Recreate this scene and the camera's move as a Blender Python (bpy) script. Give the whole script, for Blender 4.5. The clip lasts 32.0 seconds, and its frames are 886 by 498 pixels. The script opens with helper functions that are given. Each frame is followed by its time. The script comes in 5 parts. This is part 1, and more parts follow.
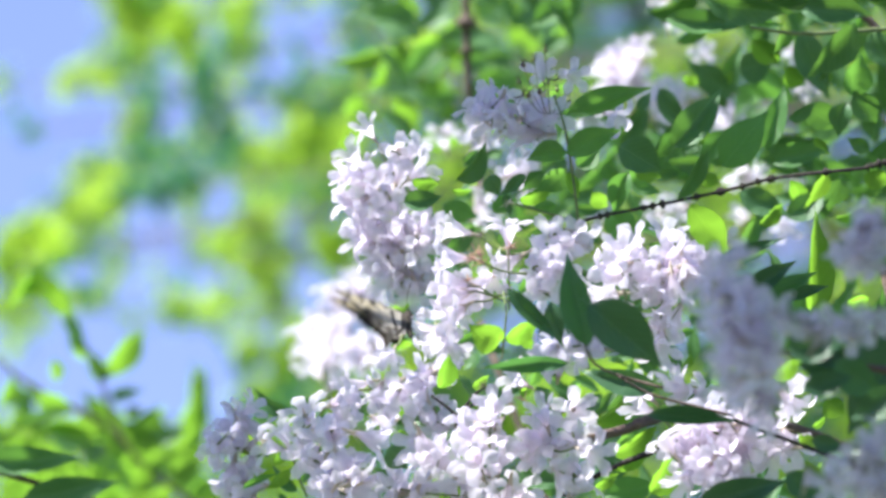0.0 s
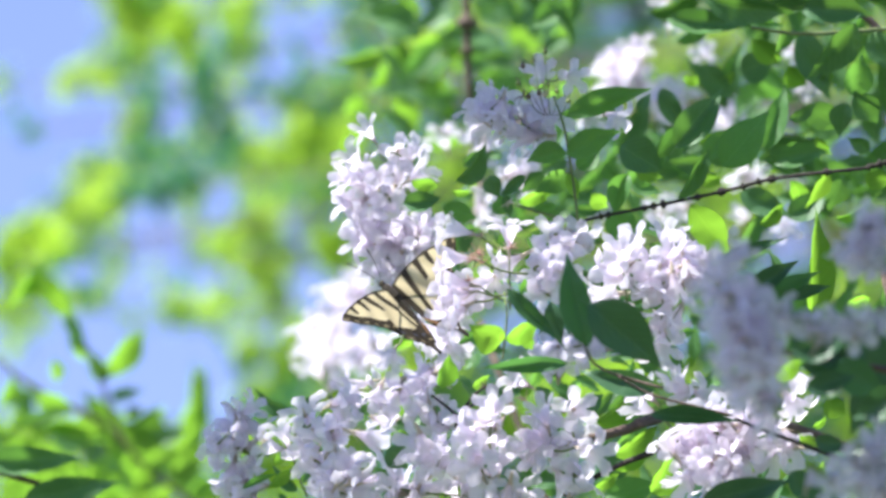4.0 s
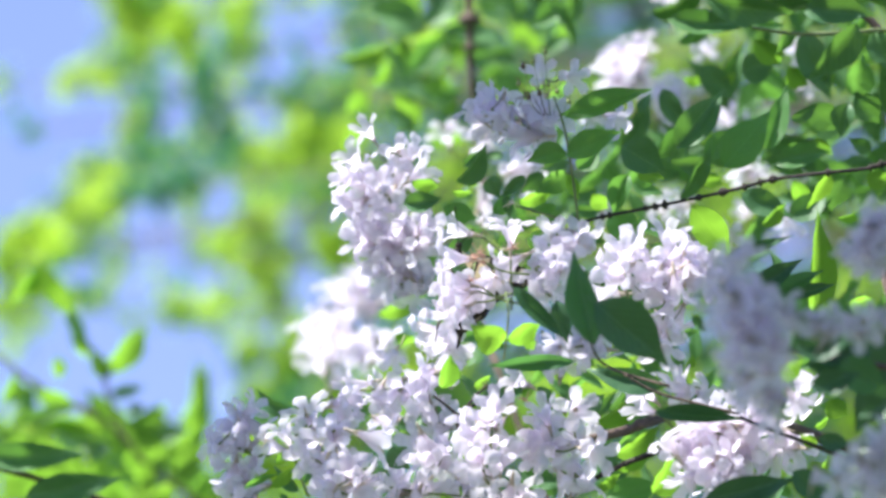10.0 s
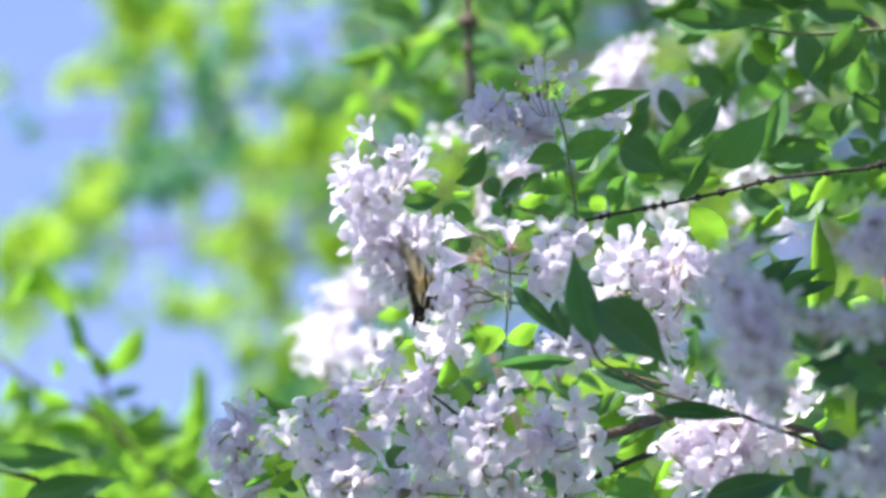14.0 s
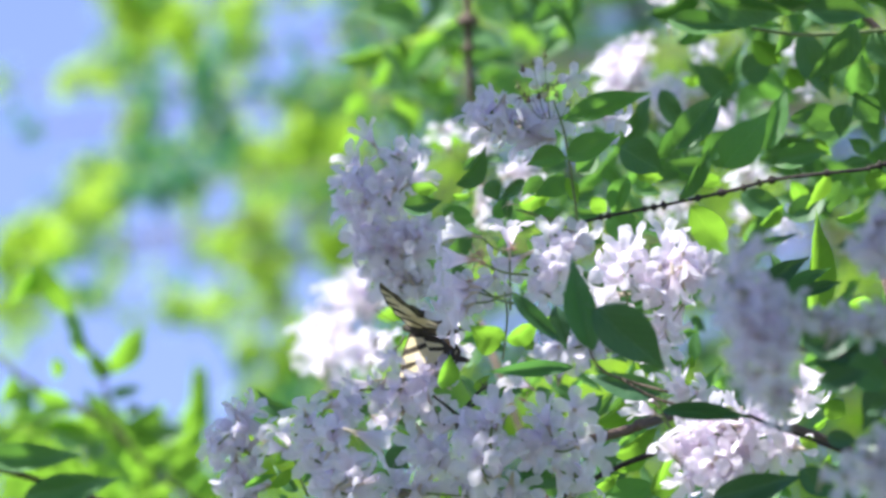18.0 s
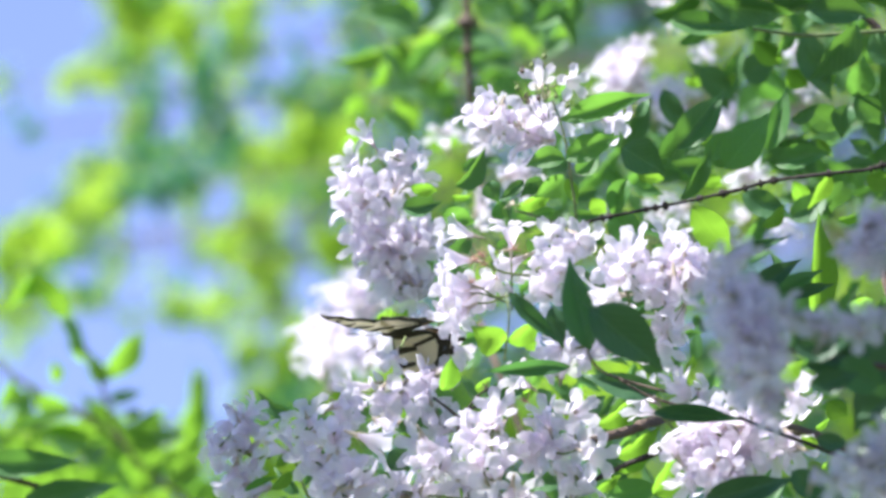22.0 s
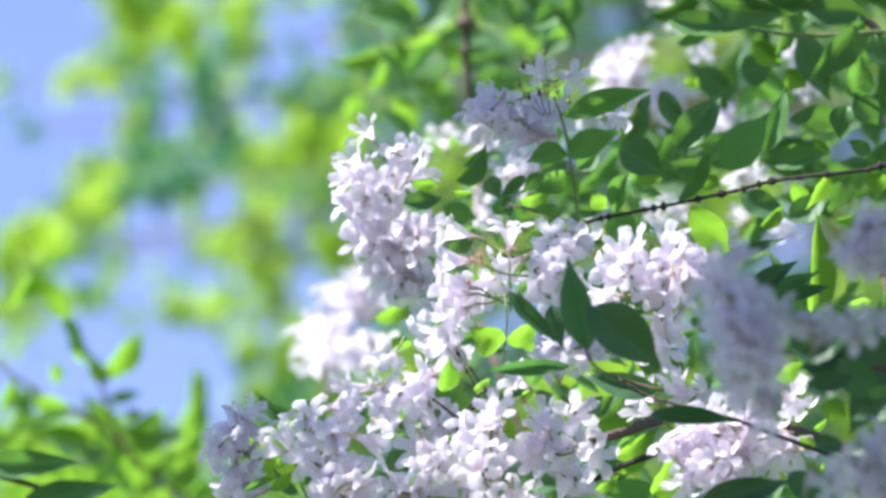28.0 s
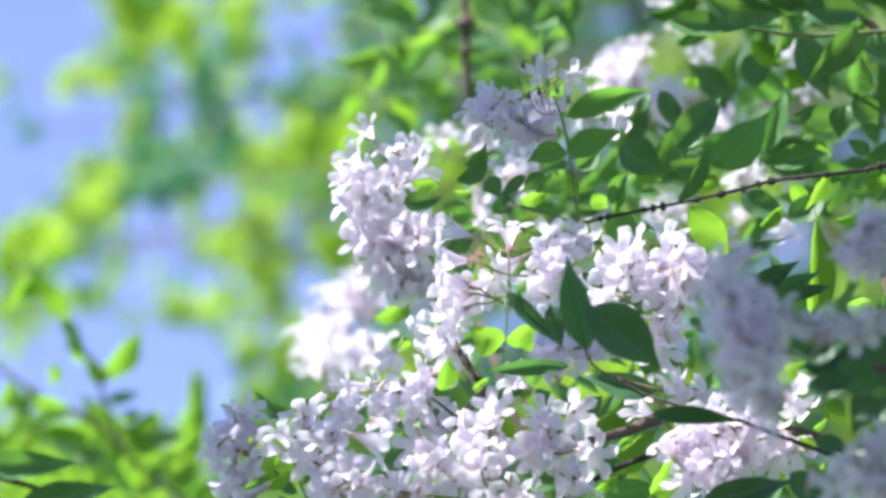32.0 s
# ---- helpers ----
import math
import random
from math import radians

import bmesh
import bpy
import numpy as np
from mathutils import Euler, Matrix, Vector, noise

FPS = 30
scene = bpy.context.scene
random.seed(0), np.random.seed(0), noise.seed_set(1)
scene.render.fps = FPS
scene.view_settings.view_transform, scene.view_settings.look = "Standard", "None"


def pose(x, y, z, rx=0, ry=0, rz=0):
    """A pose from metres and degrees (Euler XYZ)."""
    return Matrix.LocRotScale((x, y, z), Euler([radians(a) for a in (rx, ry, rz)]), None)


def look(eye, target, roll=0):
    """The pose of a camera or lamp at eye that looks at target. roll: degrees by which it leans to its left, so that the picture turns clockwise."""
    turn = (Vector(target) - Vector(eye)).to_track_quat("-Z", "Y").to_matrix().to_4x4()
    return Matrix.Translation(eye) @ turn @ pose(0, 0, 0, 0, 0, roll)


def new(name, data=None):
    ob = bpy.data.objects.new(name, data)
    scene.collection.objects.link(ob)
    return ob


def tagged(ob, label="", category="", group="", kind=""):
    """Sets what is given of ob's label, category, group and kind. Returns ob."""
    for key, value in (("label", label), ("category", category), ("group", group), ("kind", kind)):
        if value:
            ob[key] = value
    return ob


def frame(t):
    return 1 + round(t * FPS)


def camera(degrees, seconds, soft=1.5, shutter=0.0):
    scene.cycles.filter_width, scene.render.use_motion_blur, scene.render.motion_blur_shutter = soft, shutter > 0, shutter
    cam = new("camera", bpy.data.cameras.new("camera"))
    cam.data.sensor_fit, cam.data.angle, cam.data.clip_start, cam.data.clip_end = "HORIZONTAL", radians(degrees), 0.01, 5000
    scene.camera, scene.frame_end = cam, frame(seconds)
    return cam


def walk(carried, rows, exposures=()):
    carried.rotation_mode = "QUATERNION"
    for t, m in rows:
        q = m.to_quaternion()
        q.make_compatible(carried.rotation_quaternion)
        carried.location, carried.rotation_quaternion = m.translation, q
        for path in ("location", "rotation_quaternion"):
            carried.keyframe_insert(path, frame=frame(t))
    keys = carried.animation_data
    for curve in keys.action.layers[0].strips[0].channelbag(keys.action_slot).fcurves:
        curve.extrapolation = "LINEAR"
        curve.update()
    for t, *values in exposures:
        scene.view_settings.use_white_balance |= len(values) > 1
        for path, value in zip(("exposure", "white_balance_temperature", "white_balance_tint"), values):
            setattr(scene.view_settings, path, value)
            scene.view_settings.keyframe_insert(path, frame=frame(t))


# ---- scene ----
# A camera on a tripod, looking up into a flowering bush with a long lens.
EYE = Vector((0.0, 0.0, 1.55))
TILT = 14.0                      # degrees above level
FOCUS = 4.2                      # metres to the flowers
STEP = 0.00029                   # one step of the layout grid at the flowers, in metres
cam = camera(6.2, 32.0, soft=3.1, shutter=0.6)
cam.data.dof.use_dof = True
cam.data.dof.focus_distance = 4.16
cam.data.dof.aperture_fstop = 15.0
VIEW = pose(EYE.x, EYE.y, EYE.z, 90 + TILT, 0, 0)
walk(cam, [(0.0, VIEW), (32.0, VIEW)], exposures=[(0.0, 1.75, 6150, 12), (22.5, 1.75, 6150, 12), (25.0, 1.71, 6150, 12), (32.0, 1.71, 6150, 12)])
AXES = VIEW.to_3x3()


def spot(x, y, d):
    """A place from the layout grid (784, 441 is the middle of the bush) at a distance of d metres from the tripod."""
    s = STEP * d / FOCUS
    return EYE + AXES @ Vector(((x - 784) * s, (441 - y) * s, -d))


def shift(dx, dy):
    """A small move across the layout grid, as a vector."""
    return AXES @ Vector((dx * STEP, -dy * STEP, 0))


# ---------------------------------------------------------------- light
SUN_DIR = Vector((-0.55, -0.24, 0.80)).normalized()
world = bpy.data.worlds.new("sky")
scene.world = world
world.use_nodes = True
wn = world.node_tree.nodes
sky = wn.new("ShaderNodeTexSky")
sky.sky_type = "NISHITA"
sky.sun_disc = False
sky.sun_elevation = math.asin(SUN_DIR.z)
sky.sun_rotation = math.atan2(SUN_DIR.x, SUN_DIR.y)
sky.air_density, sky.dust_density, sky.ozone_density = 1.0, 0.15, 4.0
wn["Background"].inputs[1].default_value = 0.067
hue = wn.new("ShaderNodeMix")
hue.data_type, hue.blend_type = "RGBA", "MULTIPLY"
hue.inputs[0].default_value, hue.inputs[7].default_value = 1.0, (1.04, 0.845, 1.01, 1)
world.node_tree.links.new(sky.outputs[0], hue.inputs[6])
world.node_tree.links.new(hue.outputs[2], wn["Background"].inputs[0])

sun = new("sun", bpy.data.lights.new("sun", "SUN"))
sun.data.energy, sun.data.angle, sun.data.color = 4.05, radians(0.53), (1.0, 0.95, 0.86)
sun.matrix_world = look(EYE + SUN_DIR * 30, EYE)


# ---------------------------------------------------------------- materials
def nodes_of(name):
    m = bpy.data.materials.new(name)
    m.use_nodes = True
    return m, m.node_tree.nodes, m.node_tree.links, m.node_tree.nodes["Principled BSDF"]


def mathn(nodes, links, op, a, b=0.0, c=0.0):
    n = nodes.new("ShaderNodeMath")
    n.operation = op
    for i, v in enumerate((a, b, c)):
        if isinstance(v, (int, float)):
            n.inputs[i].default_value = v
        else:
            links.new(v, n.inputs[i])
    return n.outputs[0]


def mixc(nodes, links, fac, a, b, mode="MIX"):
    n = nodes.new("ShaderNodeMix")
    n.data_type, n.blend_type = "RGBA", mode
    for i, v in ((0, fac), (6, a), (7, b)):
        if isinstance(v, (int, float)):
            n.inputs[i].default_value = v
        elif isinstance(v, tuple):
            n.inputs[i].default_value = (*v, 1)
        else:
            links.new(v, n.inputs[i])
    return n.outputs[2]


def ramp(nodes, links, fac, stops):
    n = nodes.new("ShaderNodeValToRGB")
    el = n.color_ramp.elements
    while len(el) < len(stops):
        el.new(0.5)
    for e, (p, c) in zip(el, stops):
        e.position, e.color = p, (*c, 1)
    links.new(fac, n.inputs[0])
    return n.outputs[0]


def noise_tex(nodes, links, scale, detail=3.0, vec=None):
    n = nodes.new("ShaderNodeTexNoise")
    n.inputs["Scale"].default_value, n.inputs["Detail"].default_value = scale, detail
    if vec is not None:
        links.new(vec, n.inputs["Vector"])
    return n.outputs[0]


def bump(nodes, links, height, strength, distance, shader):
    n = nodes.new("ShaderNodeBump")
    n.inputs["Strength"].default_value, n.inputs["Distance"].default_value = strength, distance
    links.new(height, n.inputs["Height"])
    links.new(n.outputs[0], shader.inputs["Normal"])


def see_through(nodes, links, bsdf, colour, share):
    """Mixes light that shines through a thin leaf or petal into the surface."""
    tr = nodes.new("ShaderNodeBsdfTranslucent")
    links.new(colour, tr.inputs[0])
    mx = nodes.new("ShaderNodeMixShader")
    if isinstance(share, float):
        mx.inputs[0].default_value = share
    else:
        links.new(share, mx.inputs[0])
    links.new(bsdf.outputs[0], mx.inputs[1])
    links.new(tr.outputs[0], mx.inputs[2])
    links.new(mx.outputs[0], nodes["Material Output"].inputs[0])


def leaf_material(name, dark, light, glow, share, island=False, veins=True, gloss=0.5, old=0.45):
    m, nodes, links, bsdf = nodes_of(name)
    if island:
        rnd = nodes.new("ShaderNodeNewGeometry").outputs["Random Per Island"]
    else:
        rnd = nodes.new("ShaderNodeObjectInfo").outputs["Random"]
    col = ramp(nodes, links, rnd, [(0.0, dark), (1.0, light)])
    co = nodes.new("ShaderNodeTexCoord").outputs["Object"]
    mott = noise_tex(nodes, links, 5.0 if veins else 30.0, 4.0, co)
    col = mixc(nodes, links, mathn(nodes, links, "MULTIPLY", mott, 0.5), col, tuple(c * 0.55 for c in dark))
    through_col = mixc(nodes, links, mathn(nodes, links, "MULTIPLY", rnd, 0.6), glow, tuple(c * k for c, k in zip(glow, (0.6, 0.75, 0.8))))
    if veins:
        sep = nodes.new("ShaderNodeSeparateXYZ")
        links.new(co, sep.inputs[0])
        ax = mathn(nodes, links, "ABSOLUTE", sep.outputs[0])
        run = mathn(nodes, links, "SUBTRACT", sep.outputs[1], mathn(nodes, links, "MULTIPLY", ax, 0.8))
        wave = mathn(nodes, links, "SINE", mathn(nodes, links, "MULTIPLY", run, 50.0))
        rib = mathn(nodes, links, "GREATER_THAN", wave, 0.93)
        mid = mathn(nodes, links, "LESS_THAN", ax, 0.010)
        line = mathn(nodes, links, "MAXIMUM", mathn(nodes, links, "MULTIPLY", rib, 0.16), mathn(nodes, links, "MULTIPLY", mid, 0.4))
        pale = tuple(min(1, c * 2.0 + 0.03) for c in light)
        col = mixc(nodes, links, line, col, pale)
        through_col = mixc(nodes, links, mathn(nodes, links, "MULTIPLY", line, 0.35), through_col, tuple(c * 0.5 for c in glow))
        bump(nodes, links, noise_tex(nodes, links, 10.0, 3.0, co), 0.10, 0.02, bsdf)
    links.new(col, bsdf.inputs["Base Color"])
    bsdf.inputs["Roughness"].default_value = gloss
    bsdf.inputs["Specular IOR Level"].default_value = 0.35
    if not island:
        # old leaves are thick, young ones let the light through
        age = nodes.new("ShaderNodeMapRange")
        age.inputs["From Min"].default_value, age.inputs["From Max"].default_value = 0.45, 0.85
        age.inputs["To Min"].default_value, age.inputs["To Max"].default_value = share * old, share * 1.25
        links.new(mathn(nodes, links, "FRACT", mathn(nodes, links, "MULTIPLY", rnd, 7.31)), age.inputs["Value"])
        share = age.outputs[0]
    see_through(nodes, links, bsdf, through_col, share)
    return m


def petal_material():
    m, nodes, links, bsdf = nodes_of("petal")
    co = nodes.new("ShaderNodeTexCoord").outputs["Object"]
    rnd = nodes.new("ShaderNodeObjectInfo").outputs["Random"]
    base = ramp(nodes, links, rnd, [(0.0, (0.78, 0.755, 0.86)), (0.5, (0.83, 0.81, 0.87)), (1.0, (0.82, 0.77, 0.86))])
    sep = nodes.new("ShaderNodeSeparateXYZ")
    links.new(co, sep.inputs[0])
    tube = nodes.new("ShaderNodeMapRange")
    tube.inputs["From Min"].default_value, tube.inputs["From Max"].default_value = 0.75, 0.15
    links.new(sep.outputs[2], tube.inputs["Value"])
    base = mixc(nodes, links, mathn(nodes, links, "MULTIPLY", tube.outputs[0], 0.45), base, (0.84, 0.68, 0.76))
    grain = noise_tex(nodes, links, 9.0, 4.0, co)
    base = mixc(nodes, links, mathn(nodes, links, "MULTIPLY", grain, 0.16), base, (0.80, 0.70, 0.80))
    links.new(base, bsdf.inputs["Base Color"])
    bsdf.inputs["Roughness"].default_value = 0.6
    bsdf.inputs["Specular IOR Level"].default_value = 0.25
    bump(nodes, links, grain, 0.12, 0.05, bsdf)
    see_through(nodes, links, bsdf, base, 0.65)
    # thin petals let a little of the sun straight through
    thin, clear = nodes.new("ShaderNodeMixShader"), nodes.new("ShaderNodeBsdfTransparent")
    clear.inputs[0].default_value = (1.0, 0.95, 1.0, 1)
    thin.inputs[0].default_value = 0.24
    out = nodes["Material Output"].inputs[0]
    links.new(out.links[0].from_socket, thin.inputs[1])
    links.new(clear.outputs[0], thin.inputs[2])
    links.new(thin.outputs[0], out)
    return m


def bark_material(name, dark, light, scale):
    m, nodes, links, bsdf = nodes_of(name)
    co = nodes.new("ShaderNodeTexCoord").outputs["Object"]
    n1 = noise_tex(nodes, links, scale, 6.0, co)
    n2 = noise_tex(nodes, links, scale * 7, 3.0, co)
    f = mathn(nodes, links, "MULTIPLY_ADD", n2, 0.5, mathn(nodes, links, "MULTIPLY", n1, 0.6))
    col = ramp(nodes, links, f, [(0.3, dark), (0.75, light)])
    links.new(col, bsdf.inputs["Base Color"])
    bsdf.inputs["Roughness"].default_value = 0.85
    bump(nodes, links, f, 0.7, 0.004, bsdf)
    return m


PETAL = petal_material()
LEAF = leaf_material("bush_leaf", (0.046, 0.120, 0.050), (0.088, 0.200, 0.062), (0.27, 0.60, 0.07), 0.38)
# darker copy of the bush leaf, with shade put into its colour
SHADED_LEAF = leaf_material("shaded_leaf", (0.032, 0.085, 0.044), (0.056, 0.125, 0.056), (0.17, 0.42, 0.08), 0.30, gloss=0.40)
# lime leaf of the shrub; on the bush, a brighter copy for backlit leaves
LIT_YOUNG = leaf_material("lit_young_leaf", (0.07, 0.14, 0.02), (0.13, 0.21, 0.03), (0.35, 0.69, 0.05), 0.47, old=0.92)
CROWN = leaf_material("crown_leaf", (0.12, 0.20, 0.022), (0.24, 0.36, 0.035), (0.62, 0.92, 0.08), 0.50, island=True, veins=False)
# darker, bluer copy of the crown leaf, shade put into its colour
SHADED_CROWN = leaf_material("shaded_crown_leaf", (0.026, 0.105, 0.060), (0.046, 0.16, 0.075), (0.14, 0.46, 0.16), 0.36, island=True, veins=False)
FAR = leaf_material("far_leaf", (0.035, 0.11, 0.065), (0.06, 0.16, 0.075), (0.20, 0.50, 0.16), 0.36, island=True, veins=False)
TWIG = bark_material("twig_bark", (0.035, 0.026, 0.02), (0.14, 0.10, 0.075), 60.0)
DARK_TWIG = bark_material("dark_twig", (0.010, 0.008, 0.007), (0.045, 0.034, 0.028), 80.0)
GREEN_TWIG = bark_material("green_twig", (0.08, 0.13, 0.04), (0.20, 0.24, 0.09), 60.0)
BARK = bark_material("trunk_bark", (0.05, 0.04, 0.03), (0.20, 0.16, 0.12), 9.0)
RED_CALYX = bark_material("red_calyx", (0.38, 0.16, 0.12), (0.62, 0.36, 0.28), 60.0)
CALYX = bark_material("calyx", (0.50, 0.47, 0.30), (0.70, 0.57, 0.50), 40.0)


def ground_material():
    m, nodes, links, bsdf = nodes_of("meadow")
    co = nodes.new("ShaderNodeTexCoord").outputs["Object"]
    n1 = noise_tex(nodes, links, 0.6, 5.0, co)
    n2 = noise_tex(nodes, links, 40.0, 4.0, co)
    f = mathn(nodes, links, "MULTIPLY_ADD", n2, 0.5, mathn(nodes, links, "MULTIPLY", n1, 0.5))
    links.new(ramp(nodes, links, f, [(0.3, (0.09, 0.08, 0.05)), (0.5, (0.09, 0.13, 0.05)), (0.75, (0.16, 0.20, 0.09))]), bsdf.inputs["Base Color"])
    bsdf.inputs["Roughness"].default_value = 0.95
    bump(nodes, links, n2, 0.8, 0.03, bsdf)
    return m


# ---------------------------------------------------------------- mesh helpers
def mesh_of(name, bm, *mats):
    me = bpy.data.meshes.new(name)
    bm.to_mesh(me)
    bm.free()
    for f in me.polygons:
        f.use_smooth = True
    for m in mats:
        me.materials.append(m)
    return me


def part(name, data, parent, label="", m=None):
    ob = new(name, data)
    ob.parent = parent
    if m is not None:
        ob.matrix_basis = m
    return tagged(ob, label=label)


def catmull(pts, n):
    """A smooth line of n + 1 places through pts."""
    p = [pts[0] * 2 - pts[1], *pts, pts[-1] * 2 - pts[-2]]
    out = []
    for i in range(n + 1):
        t = i / n * (len(pts) - 1)
        k = min(int(t), len(pts) - 2)
        f = t - k
        a, b, c, d = p[k:k + 4]
        out.append(0.5 * (2 * b + (c - a) * f + (2 * a - 5 * b + 4 * c - d) * f * f + (3 * b - a - 3 * c + d) * f ** 3))
    return out


def tube(bm, pts, r0, r1, n=16, sides=7, rough=0.0, knots=0):
    """A tapered stem along pts, with uneven girth and nodes."""
    line = catmull(pts, n)
    rng = random.Random(len(pts) * 7 + int(r0 * 1e6))
    rings = []
    for i, c in enumerate(line):
        t = (line[min(i + 1, n)] - line[max(i - 1, 0)]).normalized()
        s = t.cross(Vector((0.31, 0.2, 0.93))).normalized()
        u = s.cross(t)
        r = (r0 + (r1 - r0) * i / n) * (1 + rough * rng.uniform(-1, 1))
        if knots and rng.random() < 1 / knots:
            r *= rng.uniform(1.5, 3.2)
        rings.append([bm.verts.new(c + (s * math.cos(a) + u * math.sin(a)) * r * (1 + rough * rng.uniform(-.5, .5)))
                      for a in (2 * math.pi * k / sides for k in range(sides))])
    for a, b in zip(rings, rings[1:]):
        for k in range(sides):
            bm.faces.new((a[k], a[(k + 1) % sides], b[(k + 1) % sides], b[k]))
    bm.faces.new(rings[-1])
    bm.faces.new(rings[0][::-1])


def leaf_mesh(name, mat, droop, fold, twist, bend, slim=0.0):
    """A pointed oval leaf, one unit long and one wide before scaling, with a folded midrib and a wavy rim."""
    bm = bmesh.new()
    cols = (-1.0, -0.7, -0.35, 0.0, 0.35, 0.7, 1.0)
    grid = []
    for i in range(15):
        t = i / 14
        w = 0.006 + 1.82 * t ** (0.78 + slim) * (1 - t) ** 1.22 * (1 - 0.22 * math.exp(-((t - 0.86) / 0.1) ** 2))
        row = []
        for c in cols:
            a = twist * (t - 0.3)
            x = c * w
            z = -droop * t * t + fold * abs(c) * w + 0.018 * math.sin(9 * t + 2 * c) + 0.012 * abs(c) * math.sin(26 * t + 3 * c)
            row.append(bm.verts.new((x * math.cos(a) + bend * (4 * t * (1 - t)), t, z + x * math.sin(a))))
        grid.append(row)
    for a, b in zip(grid, grid[1:]):
        for k in range(len(cols) - 1):
            bm.faces.new((a[k], a[k + 1], b[k + 1], b[k]))
    tube(bm, [Vector((0, -0.10, -0.02)), Vector((0, -0.03, 0)), Vector((0, 0.05, -0.002))], 0.014, 0.010, 3, 5)
    return mesh_of(name, bm, mat)


LEAVES = [leaf_mesh("leaf", LEAF, *a) for a in ((0.10, 0.25, 0.2, 0.06), (0.25, 0.35, -0.3, -0.10), (0.04, 0.15, 0.5, 0.0), (0.32, 0.5, 0.1, 0.12), (0.15, 0.3, -0.1, -0.04))]
SHADED_LEAVES = [leaf_mesh("leaf", SHADED_LEAF, *a) for a in ((0.10, 0.25, 0.2, 0.06), (0.22, 0.30, -0.3, -0.08), (0.05, 0.2, 0.3, 0.04))]
LIT_YOUNG_LEAVES = [leaf_mesh("leaf", LIT_YOUNG, *a, 0.05) for a in ((0.15, 0.3, 0.2, 0.05), (0.30, 0.4, -0.3, -0.08), (0.05, 0.2, 0.4, 0.0))]


def flower_mesh(openness, curl, seed):
    """A five-lobed bell on a bristly calyx, mouth towards +z, about one unit wide and one long."""
    rng = random.Random(seed)
    bm = bmesh.new()
    seg = 30
    sizes = [rng.uniform(0.85, 1.15) for _ in range(5)]
    tilt = [rng.uniform(-0.12, 0.12) for _ in range(5)]
    rings = []
    wide = 0.25 + 0.05 * openness
    for z, r in ((0.0, 0.05), (0.16, 0.085), (0.34, 0.15), (0.52, wide * 0.84), (0.66, wide)):
        rings.append([bm.verts.new((r * math.cos(2 * math.pi * (k + 0.5) / seg), r * math.sin(2 * math.pi * (k + 0.5) / seg), z)) for k in range(seg)])
    flare = [0.25 + 0.80 * openness + rng.uniform(-0.3, 0.3) for _ in range(5)]
    skew = [rng.uniform(-0.25, 0.25) for _ in range(5)]
    for step in (0.22, 0.5, 0.78, 1.0):
        row = []
        for k in range(seg):
            lobe = int(k / 6) % 5
            inner = (k % 6 + 0.5) / 3 - 1
            edge = max(0.0, 1 - abs(inner + skew[lobe] * 0.25) ** 3.0) ** 0.55 * (1 + 0.10 * math.cos(9 * inner + lobe))
            ext = 0.45 * sizes[lobe] * step * (0.06 + 0.94 * edge)
            lean = flare[lobe] * (0.5 + 0.5 * step) + curl * step * 0.9
            out = ext * math.sin(lean) * 0.98
            up = ext * math.cos(lean) + 0.035 * math.sin(5 * inner + 2.1 * lobe) * step ** 1.3 + tilt[lobe] * ext + 0.03 * (lobe % 2) * step
            r = wide + out
            a = 2 * math.pi * (lobe + 0.5 + inner * 0.52 * (wide / r) ** 0.55 + skew[lobe] * step * 0.3) / 5
            row.append(bm.verts.new((r * math.cos(a), r * math.sin(a), 0.66 + up)))
        rings.append(row)
    for n, (a, b) in enumerate(zip(rings, rings[1:])):
        for k in range(seg):
            if n >= 4 and k % 6 == 5:      # the lobes are free of one another
                continue
            bm.faces.new((a[k], a[(k + 1) % seg], b[(k + 1) % seg], b[k]))
    start = len(bm.faces)
    tube(bm, [Vector((0.02, 0.0, -0.30)), Vector((0, 0, -0.12)), Vector((0, 0, 0.06))], 0.03, 0.075, 4, 6)
    for i in range(5):
        a = 2 * math.pi * (i + rng.random() * 0.4) / 5
        o = Vector((math.cos(a), math.sin(a), 0))
        tube(bm, [o * 0.05, o * 0.13 + Vector((0, 0, 0.12)), o * 0.22 + Vector((0, 0, 0.24))], 0.018, 0.004, 3, 4)
    bm.faces.ensure_lookup_table()
    for f in bm.faces[start:]:
        f.material_index = 1
    return mesh_of("flower", bm, PETAL, CALYX)


def bud_mesh():
    bm = bmesh.new()
    tube(bm, [Vector((0, 0, -0.3)), Vector((0, 0, 0)), Vector((0, 0, 0.1))], 0.03, 0.06, 4, 6)
    k = len(bm.faces)
    tube(bm, [Vector((0, 0, 0.08)), Vector((0, 0, 0.2)), Vector((0, 0.02, 0.42)), Vector((0, 0.04, 0.55))], 0.06, 0.10, 6, 8)
    bm.faces.ensure_lookup_table()
    for f in bm.faces[:k]:
        f.material_index = 1
    return mesh_of("bud", bm, PETAL, CALYX)


FLOWERS = [flower_mesh(*a) for a in ((1.0, 0.35, 1), (0.85, 0.1, 2), (0.95, 0.6, 3), (0.6, 0.2, 4), (0.75, 0.7, 5), (0.9, 0.2, 6))]
BUD = bud_mesh()


def frame_of(origin, along, facing, sx, sy, sz):
    """A pose whose y axis runs along, whose z axis is as near to facing as it can be."""
    y = along.normalized()
    x = y.cross(facing)
    x = x.normalized() if x.length > 1e-5 else y.orthogonal().normalized()
    z = x.cross(y)
    m = Matrix((x, y, z)).transposed().to_4x4()
    m.translation = origin
    return m @ Matrix.Diagonal((sx, sy, sz, 1))


